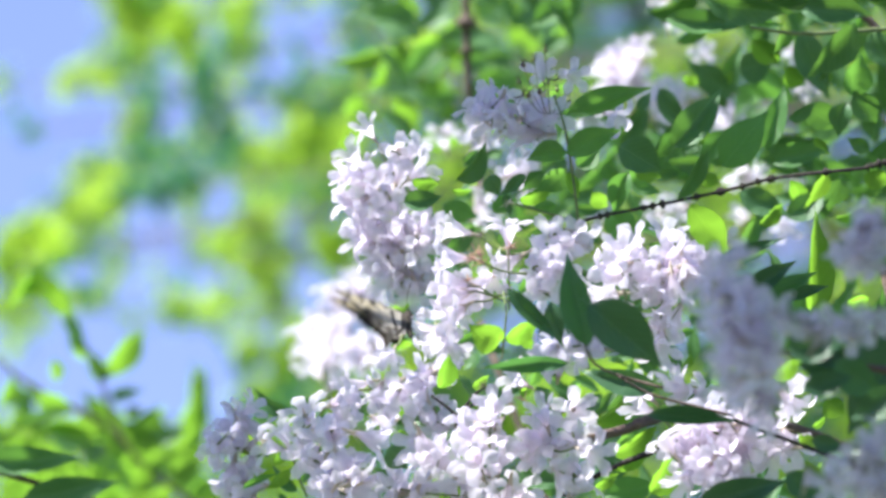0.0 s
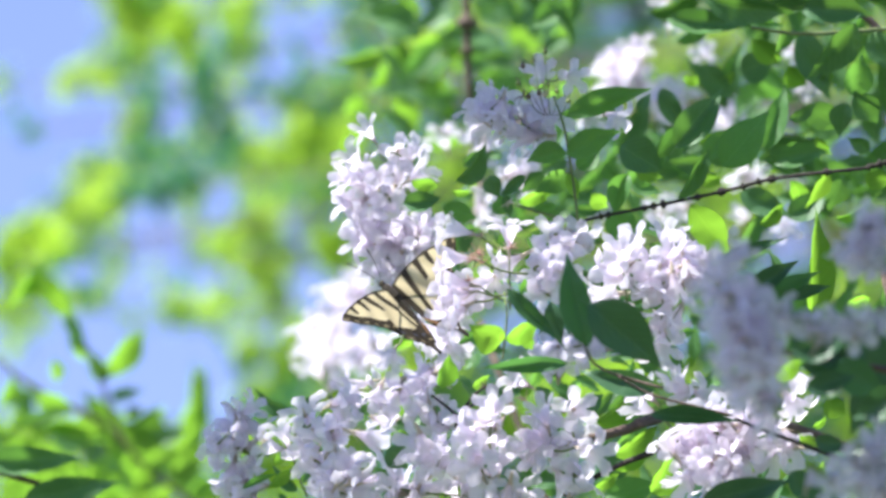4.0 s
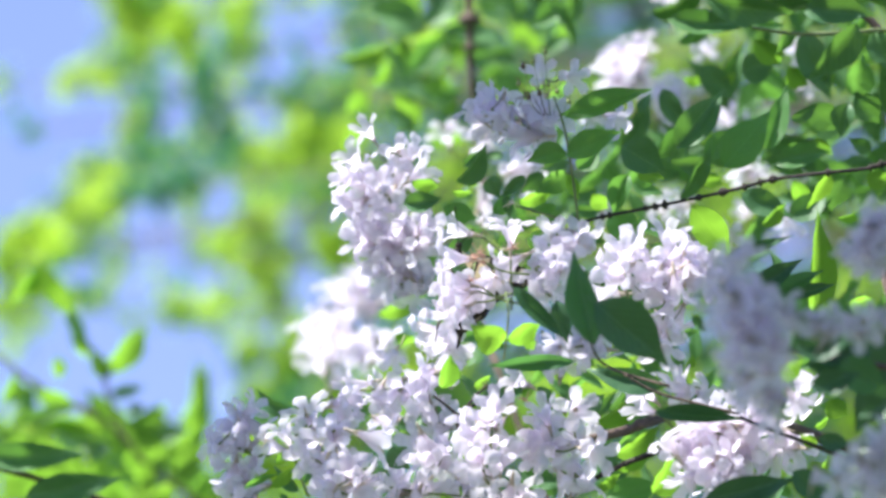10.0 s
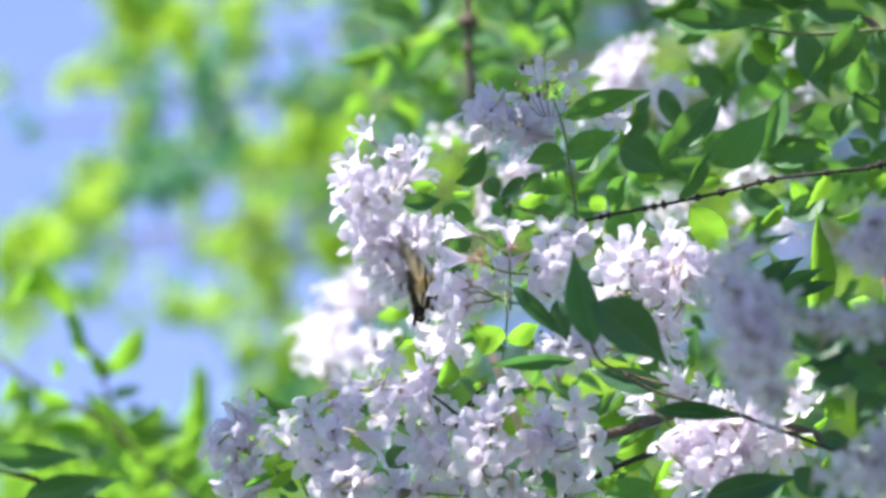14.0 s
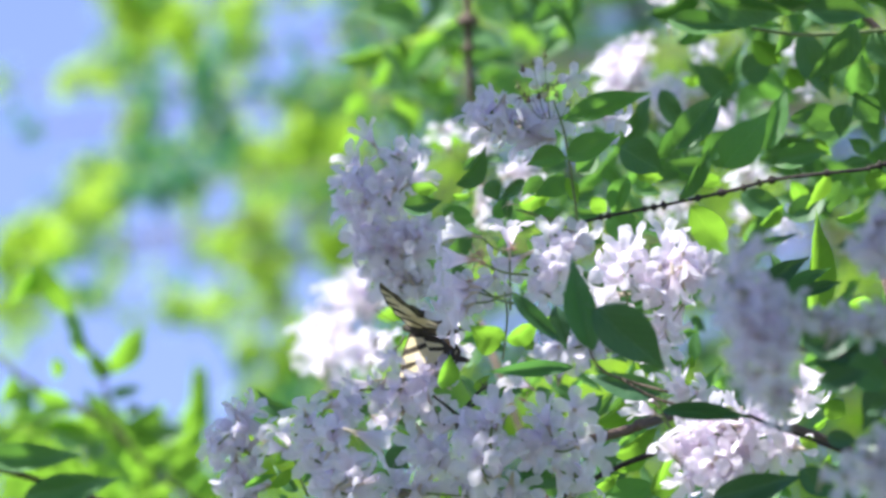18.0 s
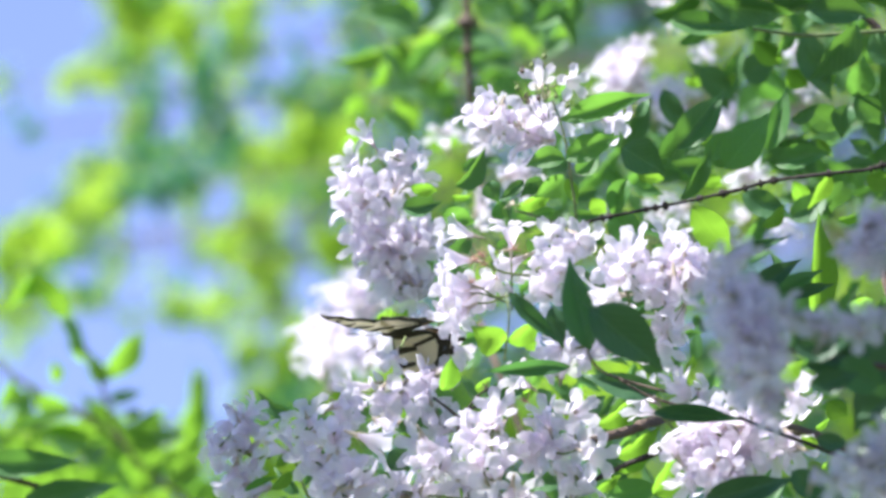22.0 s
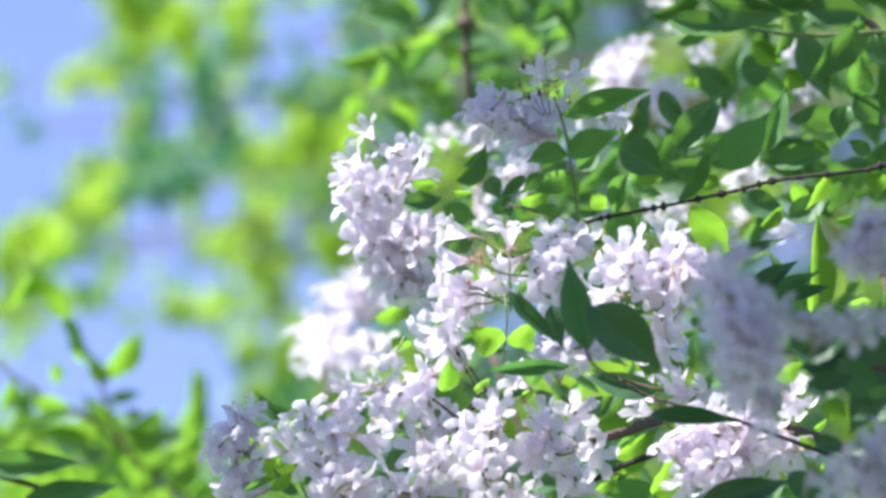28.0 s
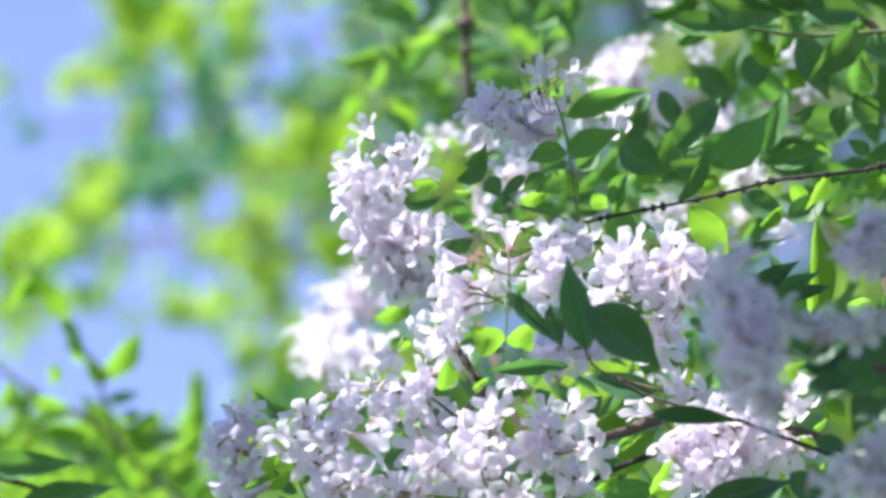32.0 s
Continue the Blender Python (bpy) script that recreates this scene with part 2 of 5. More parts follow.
TOWARDS = (AXES @ Vector((0, 0, 1))).normalized()      # from the bush to the tripod
SIDE = AXES @ Vector((1, 0, 0))
LIFT = AXES @ Vector((0, 1, 0))


def put_leaf(parent, x0, y0, x1, y1, d, width, roll=0.0, light=None, young=False, in_shade=False):
    """A leaf from its stalk (x0, y0) to its tip (x1, y1), width across. roll turns its face; with light, it stands to the sun: -1 lit from behind, 1 from the front, 0 edge-on."""
    a, b = spot(x0, y0, d), spot(x1, y1, d)
    length = (b - a).length
    way = (b - a).normalized()
    if light is None:
        facing = Matrix.Rotation(radians(roll), 3, way) @ TOWARDS
    else:
        facing = TOWARDS * 0.8 + SUN_DIR * 0.75 * light
        b = b - TOWARDS * length * 0.55 * light * way.dot(SUN_DIR)
    # the bright and the dark pools put backlight and shade into leaf colour
    pool = LIT_YOUNG_LEAVES if young else SHADED_LEAVES if in_shade else LEAVES
    k = int(x0 * 3 + y0 * 7 + x1) % len(pool)
    w = width * STEP * d / FOCUS
    m = frame_of(a - parent.matrix_basis.translation - (parent.parent.matrix_basis.translation if parent.parent else Vector()), b - a, facing, w, (b - a).length, length)
    return part("leaf", pool[k], parent, m=m)


# ---------------------------------------------------------------- setting
bm = bmesh.new()
bmesh.ops.create_grid(bm, x_segments=60, y_segments=60, size=1500)
for v in bm.verts:
    v.co.z = 0.0
ground = tagged(new("ground", mesh_of("ground", bm, ground_material())), "grassy garden ground under the bushes and trees", "ground", kind="structure")

# ---------------------------------------------------------------- the flowering bush
bush = tagged(new("beauty_bush"), "large beauty bush covered in pale pink-white bell flowers", "bush")
bush.location = spot(1250, 441, 4.45)
bush.location.z = 0.0
BASE = Vector(bush.location)
SWAY = []                        # (part, kind of sway) for motions()


def twig_part(name, lines, r0, r1, sway, mat=TWIG, parent=bush, label="", knots=0):
    """A stem along grid places (x, y, d), as a part whose origin is its first place."""
    o = spot(*lines[0][0])
    bm = bmesh.new()
    for line in lines:
        pts = [spot(*p) - o for p in line]
        tube(bm, pts, r0, r1, max(6, (14 if knots else 5) * (len(pts) - 1)), 7, 0.12, knots)
    base = parent.location if parent else Vector()
    ob = part(name, mesh_of(name, bm, mat), parent, label, Matrix.Translation(o - Vector(base)))
    if sway:
        SWAY.append((ob, sway))
    return ob


def spray(line, radius, seed, sway="main", size=0.0176, dense=1.0, aim=(0.0, 0.12, 0.28), label="", sunny=0.0):
    """A cluster of flowers round a short shoot. line: grid places (x, y, d); radius in grid steps."""
    rng = random.Random(seed)
    pts = [spot(*p) for p in line]
    d = line[0][2]
    r = radius * STEP * d / FOCUS
    ends = [pts[-1] + (pts[-1] - pts[0]).normalized() * r * 0.2] if len(pts) > 1 else [pts[0] + LIFT * r * 0.4]
    root = pts[0] - LIFT * r * 0.3 - TOWARDS * r * 0.2
    core = catmull([root, *pts, *ends], 12)
    bm = bmesh.new()
    tube(bm, [c - root for c in core[::3]], 0.0007, 0.0004, 12, 6, 0.1)
    total = sum((b - a).length for a, b in zip(pts, pts[1:]))
    n = max(3, int((total * 2 * r + math.pi * r * r) / (size * size * 0.32) * dense))
    placed = []
    for _ in range(n * 20):
        if len(placed) >= n:
            break
        c = catmull(pts, 20)[rng.randrange(21)] if len(pts) > 1 else pts[0]
        v = Vector((rng.gauss(0, 1), rng.gauss(0, 1), rng.gauss(0, 1))).normalized()
        q = c + v * r * (rng.uniform(0.35, 1.05) + (0.28 if rng.random() < 0.12 else 0.0))
        q -= TOWARDS * (q - c).dot(LIFT) * 0.7      # the shoots lean over, lower flowers foremost
        if any((q - p).length < size * 0.62 for p, _ in placed):
            continue
        out = (v * 0.8 + SIDE * aim[0] + LIFT * aim[1] + TOWARDS * aim[2] + SUN_DIR * sunny + Vector((rng.uniform(-1, 1), rng.uniform(-1, 1), rng.uniform(-1, 1))) * 0.65).normalized()
        placed.append((q, out))
    for q, out in placed:
        near = min(core, key=lambda c: (c - q).length)
        b = q - out * size * 0.95
        tube(bm, [near - root, (near + b) * 0.5 - root - LIFT * size * 0.1, b - root], 0.00032, 0.00028, 4, 4)
    ob = part("flower_spray", mesh_of("flower_spray", bm, GREEN_TWIG), bush, label, Matrix.Translation(root - BASE))
    for q, out in placed:
        s = size * rng.uniform(0.88, 1.15)
        m = frame_of(q - out * s * 0.72 - root, out.orthogonal(), out, s, s, s) @ Matrix.Rotation(rng.uniform(0, 6.28), 4, "Z")
        me = FLOWERS[rng.randrange(len(FLOWERS))]
        if rng.random() < 0.05:
            part("bud", BUD, ob, m=m)
        else:
            part("flower", me, ob, m=m)
    SWAY.append((ob, sway))
    return ob


def single(x, y, d, sx, sy, sz, seed, sway="main", size=0.0165):
    """One flower on its own stalk; (sx, sy, sz): the way its mouth points (right, up, towards the tripod)."""
    out = (SIDE * sx + LIFT * sy + TOWARDS * sz).normalized()
    q = spot(x, y, d)
    root = q - out * size * 2.2 - LIFT * size * 0.3
    bm = bmesh.new()
    tube(bm, [Vector(), (q - root) * 0.3 - LIFT * 0.001, q - out * size * 0.95 - root], 0.0007, 0.0005, 6, 6)
    ob = part("flower_spray", mesh_of("flower_spray", bm, GREEN_TWIG), bush, "single bell flower on its stalk", Matrix.Translation(root - BASE))
    m = frame_of(q - out * size * 0.72 - root, out.orthogonal(), out, size, size, size) @ Matrix.Rotation(seed * 1.3, 4, "Z")
    part("flower", FLOWERS[seed % len(FLOWERS)], ob, m=m)
    SWAY.append((ob, sway))


# upper shoot, in soft focus
single(646, 226, 4.36, -0.5, 0.7, 0.6, 3, "upper", 0.0145)
spray([(632, 300, 4.37), (636, 338, 4.37)], 44, 11, "upper", sunny=0.6, aim=(-0.5, -0.1, 0.4))
spray([(690, 268, 4.37), (722, 284, 4.38)], 26, 12, "upper", aim=(0.1, 0.6, 0.4), dense=0.8)
spray([(672, 330, 4.40), (690, 352, 4.40)], 32, 13, "upper", sunny=0.6, aim=(0.0, -0.5, 0.2))
single(752, 300, 4.36, 0.7, 0.5, 0.4, 1, "upper")
single(618, 366, 4.36, -0.8, -0.3, 0.4, 2, "upper", 0.0145)
spray([(655, 400, 4.37), (668, 440, 4.37), (690, 480, 4.37)], 48, 14, "upper", sunny=0.6, aim=(-0.4, 0.1, 0.5))
spray([(715, 395, 4.36), (728, 440, 4.36)], 40, 15, "upper", sunny=0.6, aim=(0.2, 0.3, 0.5))
spray([(700, 505, 4.38), (742, 500, 4.38)], 38, 16, "upper", sunny=0.6, aim=(0.0, -0.3, 0.3))
single(762, 392, 4.35, 0.5, 0.6, 0.6, 0, "upper")
# middle shoot, sharp
single(901, 402, 4.17, -0.02, 1.0, 0.18, 4, size=0.0175)
single(782, 460, 4.16, -1.0, 0.05, 0.22, 4, size=0.0205)
single(800, 408, 4.25, -0.9, 0.25, 0.2, 3)
single(785, 503, 4.16, -0.95, 0.12, 0.35, 1, size=0.0205)
single(792, 532, 4.15, -0.8, -0.2, 0.5, 0, size=0.0190)
single(788, 572, 4.16, -0.75, -0.5, 0.4, 5, size=0.0200)
single(822, 528, 4.17, 0.1, -0.2, 0.9, 2, size=0.0185)
single(812, 560, 4.18, -0.2, -0.8, 0.5, 3, size=0.0180)
single(838, 520, 4.18, -0.2, -0.1, 0.8, 4, size=0.0170)
single(780, 598, 4.32, -0.5, -0.7, 0.3, 1)
single(800, 625, 4.32, 0.2, -0.5, 0.7, 0)
spray([(872, 474, 4.18), (895, 468, 4.18)], 22, 35, aim=(0.4, -0.2, 0.5))
single(868, 505, 4.175, -0.2, -0.3, 0.9, 5)
spray([(948, 476, 4.19), (975, 470, 4.19)], 25, 24, aim=(-0.1, 0.3, 0.7))
spray([(940, 508, 4.20), (974, 528, 4.19)], 22, 36, aim=(0.1, 0.1, 0.7))
spray([(985, 418, 4.20), (1010, 436, 4.22)], 22, 23, aim=(-0.2, 0.5, 0.5))
single(1034, 430, 4.21, 0.4, -0.3, 0.6, 2)
spray([(1092, 470, 4.12), (1110, 500, 4.11)], 36, 25, aim=(-0.5, 0.2, 0.6))
spray([(1118, 448, 4.13), (1145, 478, 4.13)], 26, 37, aim=(0.0, 0.5, 0.5))
spray([(1060, 515, 4.14), (1070, 535, 4.14)], 22, 38, aim=(-0.6, -0.1, 0.4))
single(1102, 440, 4.11, -0.1, 0.9, 0.5, 1)
single(1180, 412, 4.17, 0.05, 0.95, 0.3, 1, size=0.0170)
spray([(1180, 490, 4.13), (1172, 560, 4.12)], 44, 26, aim=(-0.3, -0.8, 0.15))
spray([(1215, 470, 4.14), (1238, 500, 4.14)], 34, 27, aim=(0.3, 0.1, 0.3))
spray([(1170, 590, 4.13), (1185, 610, 4.13)], 34, 57, aim=(-0.2, -0.9, 0.1))
spray([(1012, 618, 4.26), (1062, 612, 4.26)], 32, 28, aim=(-0.1, -0.2, 0.5))
spray([(958, 590, 4.28), (975, 640, 4.28)], 26, 29, dense=0.8)
spray([(752, 590, 4.34), (790, 600, 4.34)], 24, 30, aim=(-0.5, -0.1, 0.4), dense=0.6)
spray([(752, 672, 4.215), (784, 662, 4.215)], 18, 58, aim=(-0.6, 0.3, 0.3), dense=0.8)
single(692, 640, 4.19, -0.2, -0.5, 0.7, 5, size=0.0128)
single(905, 672, 4.20, -0.6, 0.3, 0.4, 0)
# top shoot
spray([(872, 192, 4.24), (890, 225, 4.25)], 38, 31, "top", aim=(-0.4, 0.2, 0.4))
spray([(930, 222, 4.25), (952, 250, 4.25)], 34, 32, "top", aim=(0.2, -0.4, 0.4))
single(958, 126, 4.24, -0.1, 0.4, 0.8, 1, "top", 0.0150)
single(1017, 138, 4.24, 0.4, -0.1, 0.8, 0, "top", 0.0140)
single(1100, 214, 4.25, 0.7, -0.3, 0.5, 2, "top")
single(958, 196, 4.25, 0.1, 0.3, 0.8, 4, "top", 0.0140)
# lower masses: the shaded left end
spray([(428, 738, 4.30), (440, 770, 4.30)], 26, 42, "low", aim=(-0.3, 0.3, 0.4))
spray([(392, 785, 4.31), (430, 800, 4.30)], 28, 41, "low", aim=(-0.9, 0.0, 0.2))
spray([(405, 835, 4.31), (445, 835, 4.30)], 30, 39, "low", aim=(-0.8, 0.0, 0.3))
spray([(400, 878, 4.31), (430, 890, 4.30)], 30, 40, "low", aim=(-0.8, -0.2, 0.3))
single(452, 722, 4.29, 0.7, 0.6, 0.3, 5, "low", 0.0140)
single(372, 798, 4.30, -1.0, 0.0, 0.2, 2, "low", 0.0145)
# the sunlit middle
single(497, 762, 4.24, -0.4, 0.9, 0.3, 4, "low")
single(470, 795, 4.26, -0.8, 0.2, 0.4, 1, "low")
spray([(535, 775, 4.22), (545, 745, 4.22)], 30, 43, "low", aim=(-0.5, 0.4, 0.5))
spray([(585, 708, 4.20), (600, 725, 4.20)], 24, 44, "low", aim=(-0.3, 0.6, 0.5), dense=0.9)
single(618, 706, 4.19, 0.7, 0.4, 0.4, 2, "low")
spray([(585, 770, 4.19), (605, 765, 4.19)], 28, 45, "low", aim=(0.0, 0.2, 0.7))
spray([(560, 820, 4.22), (590, 845, 4.22)], 40, 46, "low", aim=(-0.4, -0.1, 0.5))
spray([(625, 840, 4.18), (660, 835, 4.17)], 34, 47, "low", aim=(0.1, 0.3, 0.7))
spray([(655, 775, 4.15), (668, 790, 4.15)], 22, 59, "low", aim=(0.1, 0.2, 0.8))
spray([(640, 696, 4.215), (690, 698, 4.215), (722, 692, 4.215)], 30, 60, "low", aim=(-0.4, 0.0, 0.5), dense=0.8)
spray([(690, 735, 4.25), (680, 750, 4.25)], 20, 66, "low", dense=0.8)
spray([(590, 875, 4.21), (640, 890, 4.20)], 36, 52, "low", aim=(-0.3, 0.0, 0.6))
spray([(740, 785, 4.17), (775, 815, 4.17)], 34, 67, "low", aim=(-0.1, 0.3, 0.7))
spray([(770, 725, 4.22), (780, 760, 4.22)], 24, 68, "low", aim=(0.0, 0.2, 0.5), dense=0.8)
spray([(855, 765, 4.16), (870, 800, 4.15), (855, 835, 4.15)], 44, 48, "low", aim=(-0.1, 0.2, 0.7))
single(878, 722, 4.15, 0.1, 0.5, 0.8, 1, "low", 0.0170)
spray([(925, 785, 4.17), (935, 800, 4.17)], 28, 69, "low", aim=(0.1, 0.2, 0.7))
spray([(975, 800, 4.17), (1000, 795, 4.17)], 28, 49, "low", aim=(0.3, 0.0, 0.6))
single(958, 728, 4.17, -0.3, 0.8, 0.4, 3, "low")
single(1022, 728, 4.14, 0.1, 0.1, 0.95, 1, "low", 0.0185)
spray([(1012, 762, 4.16), (1020, 785, 4.16)], 16, 50, "low", dense=0.8, aim=(0.0, 0.4, 0.7))
single(1060, 812, 4.14, 0.6, -0.2, 0.7, 0, "low", 0.0185)
spray([(1018, 845, 4.16), (1035, 870, 4.16)], 26, 78, "low", aim=(0.2, 0.2, 0.7))
spray([(690, 870, 4.20), (760, 880, 4.19), (830, 885, 4.19)], 36, 51, "low", aim=(-0.1, 0.2, 0.6))
spray([(880, 870, 4.18), (910, 890, 4.18)], 32, 79, "low", aim=(0.1, 0.2, 0.6))
# the right-hand lower spray, its bells hanging
spray([(1195, 682, 4.14), (1235, 690, 4.14)], 25, 54, aim=(-0.2, 0.4, 0.6))
single(1128, 722, 4.13, -0.7, 0.3, 0.5, 3)
single(1135, 690, 4.13, -0.5, 0.5, 0.5, 1)
spray([(1165, 790, 4.05), (1205, 765, 4.05)], 22, 55, aim=(-0.7, 0.0, 0.4))
spray([(1240, 762, 4.06), (1285, 778, 4.06)], 40, 56, aim=(-0.2, -0.3, 0.5), dense=1.5)
spray([(1218, 800, 4.06), (1232, 850, 4.06)], 32, 91, aim=(-0.5, -0.1, 0.5), dense=1.3)
spray([(1312, 830, 4.06), (1300, 872, 4.06)], 30, 92, aim=(0.1, -0.3, 0.5), dense=1.3)
spray([(1265, 820, 4.05), (1280, 850, 4.05)], 42, 70, aim=(-0.3, -0.3, 0.5), dense=1.4)
spray([(1290, 722, 4.05), (1325, 740, 4.05)], 18, 71, aim=(0.1, 0.7, 0.4))
single(1354, 752, 4.05, 0.8, 0.3, 0.4, 2)
spray([(1325, 780, 4.06), (1330, 800, 4.06)], 28, 72, aim=(0.2, -0.4, 0.4), dense=1.4)
spray([(1370, 785, 4.06), (1405, 790, 4.06)], 22, 80, aim=(0.4, -0.4, 0.4), dense=0.9)
spray([(1408, 685, 4.06), (1412, 735, 4.06)], 17, 64, "front", aim=(0.1, -0.9, 0.2))
single(1375, 822, 4.06, 0.1, -0.3, 0.7, 5)
# near, shaded sprays
spray([(1290, 505, 3.44), (1300, 560, 3.42)], 52, 61, "front", 0.0140, label="shaded spray of lavender-white bells")
spray([(1330, 590, 3.42), (1310, 650, 3.42)], 62, 83, "front", 0.0140, label="shaded spray of lavender-white bells")
spray([(1335, 685, 3.44), (1366, 712, 3.44)], 36, 85, "front", 0.0140, label="shaded spray of lavender-white bells")
spray([(1378, 548, 3.45), (1425, 570, 3.45), (1462, 572, 3.45)], 27, 62, "front", 0.0136, label="shaded spray of lavender-white bells")
spray([(1500, 575, 3.45), (1555, 572, 3.45)], 27, 86, "front", 0.0136, label="shaded spray of lavender-white bells")
spray([(1540, 400, 3.47), (1530, 460, 3.47)], 46, 63, "front", 0.0140, label="shaded spray of lavender-white bells")
spray([(1532, 790, 3.45), (1542, 860, 3.45)], 48, 65, "front", 0.0140, dense=0.8, label="shaded spray of lavender-white bells")
spray([(1432, 825, 3.47), (1470, 855, 3.47)], 20, 87, "front", 0.0136, dense=0.6, label="shaded spray of lavender-white bells")
# sprays further back, out of focus
for k, (x, y, d, r) in enumerate(((612, 500, 5.75, 30), (572, 545, 5.70, 34), (636, 535, 5.75, 28), (550, 595, 5.62, 38), (605, 590, 5.60, 38), (572, 640, 5.55, 32), (620, 625, 5.50, 28))):
    spray([(x, y, d), (x + 8, y + 12, d)], r, 700 + k, "back", 0.0205, dense=1.0, sunny=1.2)
spray([(1120, 92, 5.35), (1100, 130, 5.35)], 36, 73, "back", sunny=1.2)
spray([(1075, 115, 5.35), (1080, 130, 5.35)], 20, 76, "back", sunny=1.2)
spray([(1180, 160, 5.4), (1182, 195, 5.4)], 34, 74, "back", dense=0.8)
spray([(790, 236, 5.2), (800, 240, 5.2)], 20, 75, "back")
spray([(905, 302, 4.80), (935, 304, 4.80)], 26, 77, "back")
spray([(852, 345, 4.85), (858, 390, 4.85)], 17, 81, "back")
spray([(842, 235, 4.9), (850, 262, 4.9)], 16, 82, "back", dense=0.8)
spray([(1165, 18, 5.1), (1208, 18, 5.1)], 13, 84, "back")
spray([(660, 605, 4.95), (668, 630, 4.95)], 20, 88, "back")
spray([(1160, 372, 5.0), (1212, 376, 5.0)], 13, 89, "back", dense=0.7)
spray([(1310, 312, 5.0), (1330, 308, 5.0)], 15, 90, "back", dense=0.8)
for n, (x, y, d) in enumerate(((1242, 92, 5.2), (1410, 95, 5.2), (1300, 196, 5.2), (1276, 216, 5.2), (1390, 402, 5.05), (1062, 380, 4.7), (1400, 312, 5.1), (1042, 214, 4.8), (1282, 424, 4.6), (1310, 380, 5.1), (1428, 150, 5.1))):
    single(x, y, d, (-0.3, 0.3, 0.1)[n % 3], (0.3, -0.3, 0.1)[n % 3], 0.9, n, "back", 0.0150)

# branches
knobbly = twig_part("branch", [[(1640, 280, 4.26), (1568, 292, 4.26), (1530, 302, 4.26), (1470, 308, 4.25), (1370, 320, 4.25), (1300, 338, 4.25), (1210, 358, 4.25), (1130, 374, 4.24), (1060, 388, 4.24), (1024, 398, 4.24)]],
                    0.0011, 0.0008, "main", DARK_TWIG, label="thin dark knobbly branch", knots=4)
shoot = twig_part("twig", [[(1024, 398, 4.24), (1016, 330, 4.24), (1000, 230, 4.24), (980, 170, 4.24)], [(1024, 398, 4.24), (960, 378, 4.24), (912, 365, 4.24)]],
                  0.0008, 0.0005, "top", GREEN_TWIG)
brown = twig_part("branch", [[(1000, 790, 4.2), (1060, 776, 4.2), (1110, 764, 4.21), (1145, 750, 4.22), (1230, 735, 4.29), (1400, 760, 4.36), (1640, 860, 4.4)]],
                  0.0027, 0.0030, "main", label="grey-brown woody branch")
lower_stem = twig_part("branch", [[(1000, 880, 4.22), (1060, 846, 4.2), (1110, 822, 4.2), (1160, 802, 4.2), (1240, 760, 4.24)]], 0.0013, 0.0017, "main", DARK_TWIG)
fork = twig_part("twig", [[(808, 765, 4.18), (815, 742, 4.18), (850, 698, 4.18), (880, 690, 4.18)], [(812, 744, 4.18), (790, 725, 4.18), (765, 706, 4.18)], [(812, 746, 4.18), (795, 752, 4.18), (785, 758, 4.19)],
                          [(818, 740, 4.18), (836, 724, 4.18), (872, 716, 4.19)]], 0.0010, 0.0006, "low", DARK_TWIG)
upright = twig_part("twig", [[(890, 640, 4.15), (894, 600, 4.15), (898, 560, 4.15), (893, 520, 4.16)]], 0.0006, 0.0005, "main", GREEN_TWIG)
front_stem = twig_part("branch", [[(1640, 668, 3.72), (1568, 655, 3.72), (1470, 640, 3.72), (1370, 620, 3.70)]], 0.0022, 0.0012, "front")
front_twig = twig_part("twig", [[(1175, 692, 4.0), (1090, 668, 4.0), (1050, 645, 3.87), (1030, 600, 3.84)], [(1300, 742, 4.0), (1220, 722, 4.0), (1150, 702, 4.0), (1090, 668, 4.0)]],
                       0.0008, 0.0006, "twig", TWIG)
arch = twig_part("twig", [[(1300, 742, 3.92), (1350, 762, 3.92), (1440, 795, 3.92), (1500, 820, 3.92), (1640, 890, 3.92)]], 0.0009, 0.0012, "front", DARK_TWIG)
back_stem = twig_part("branch", [[(822, -60, 5.3), (825, 60, 5.3), (828, 145, 5.3), (845, 300, 5.3), (850, 420, 5.2)]], 0.0030, 0.0018, "back", knots=9)
top_branch = twig_part("branch", [[(1640, 50, 4.45), (1560, 56, 4.45), (1460, 63, 4.42), (1400, 62, 4.42), (1330, 52, 4.42)]], 0.0014, 0.001, "main", GREEN_TWIG)
right_stem = twig_part("branch", [[(1590, 150, 4.55), (1555, 60, 4.55), (1520, 20, 4.55), (1440, -60, 4.55)]], 0.0028, 0.0020, "main")


def leaves(parent, rows, light=0.0, young=False, in_shade=False):
    """Leaves on parent: rows of stalk x, y, tip x, y, distance, width."""
    for row in rows:
        put_leaf(parent, *row, light=light, young=young, in_shade=in_shade)


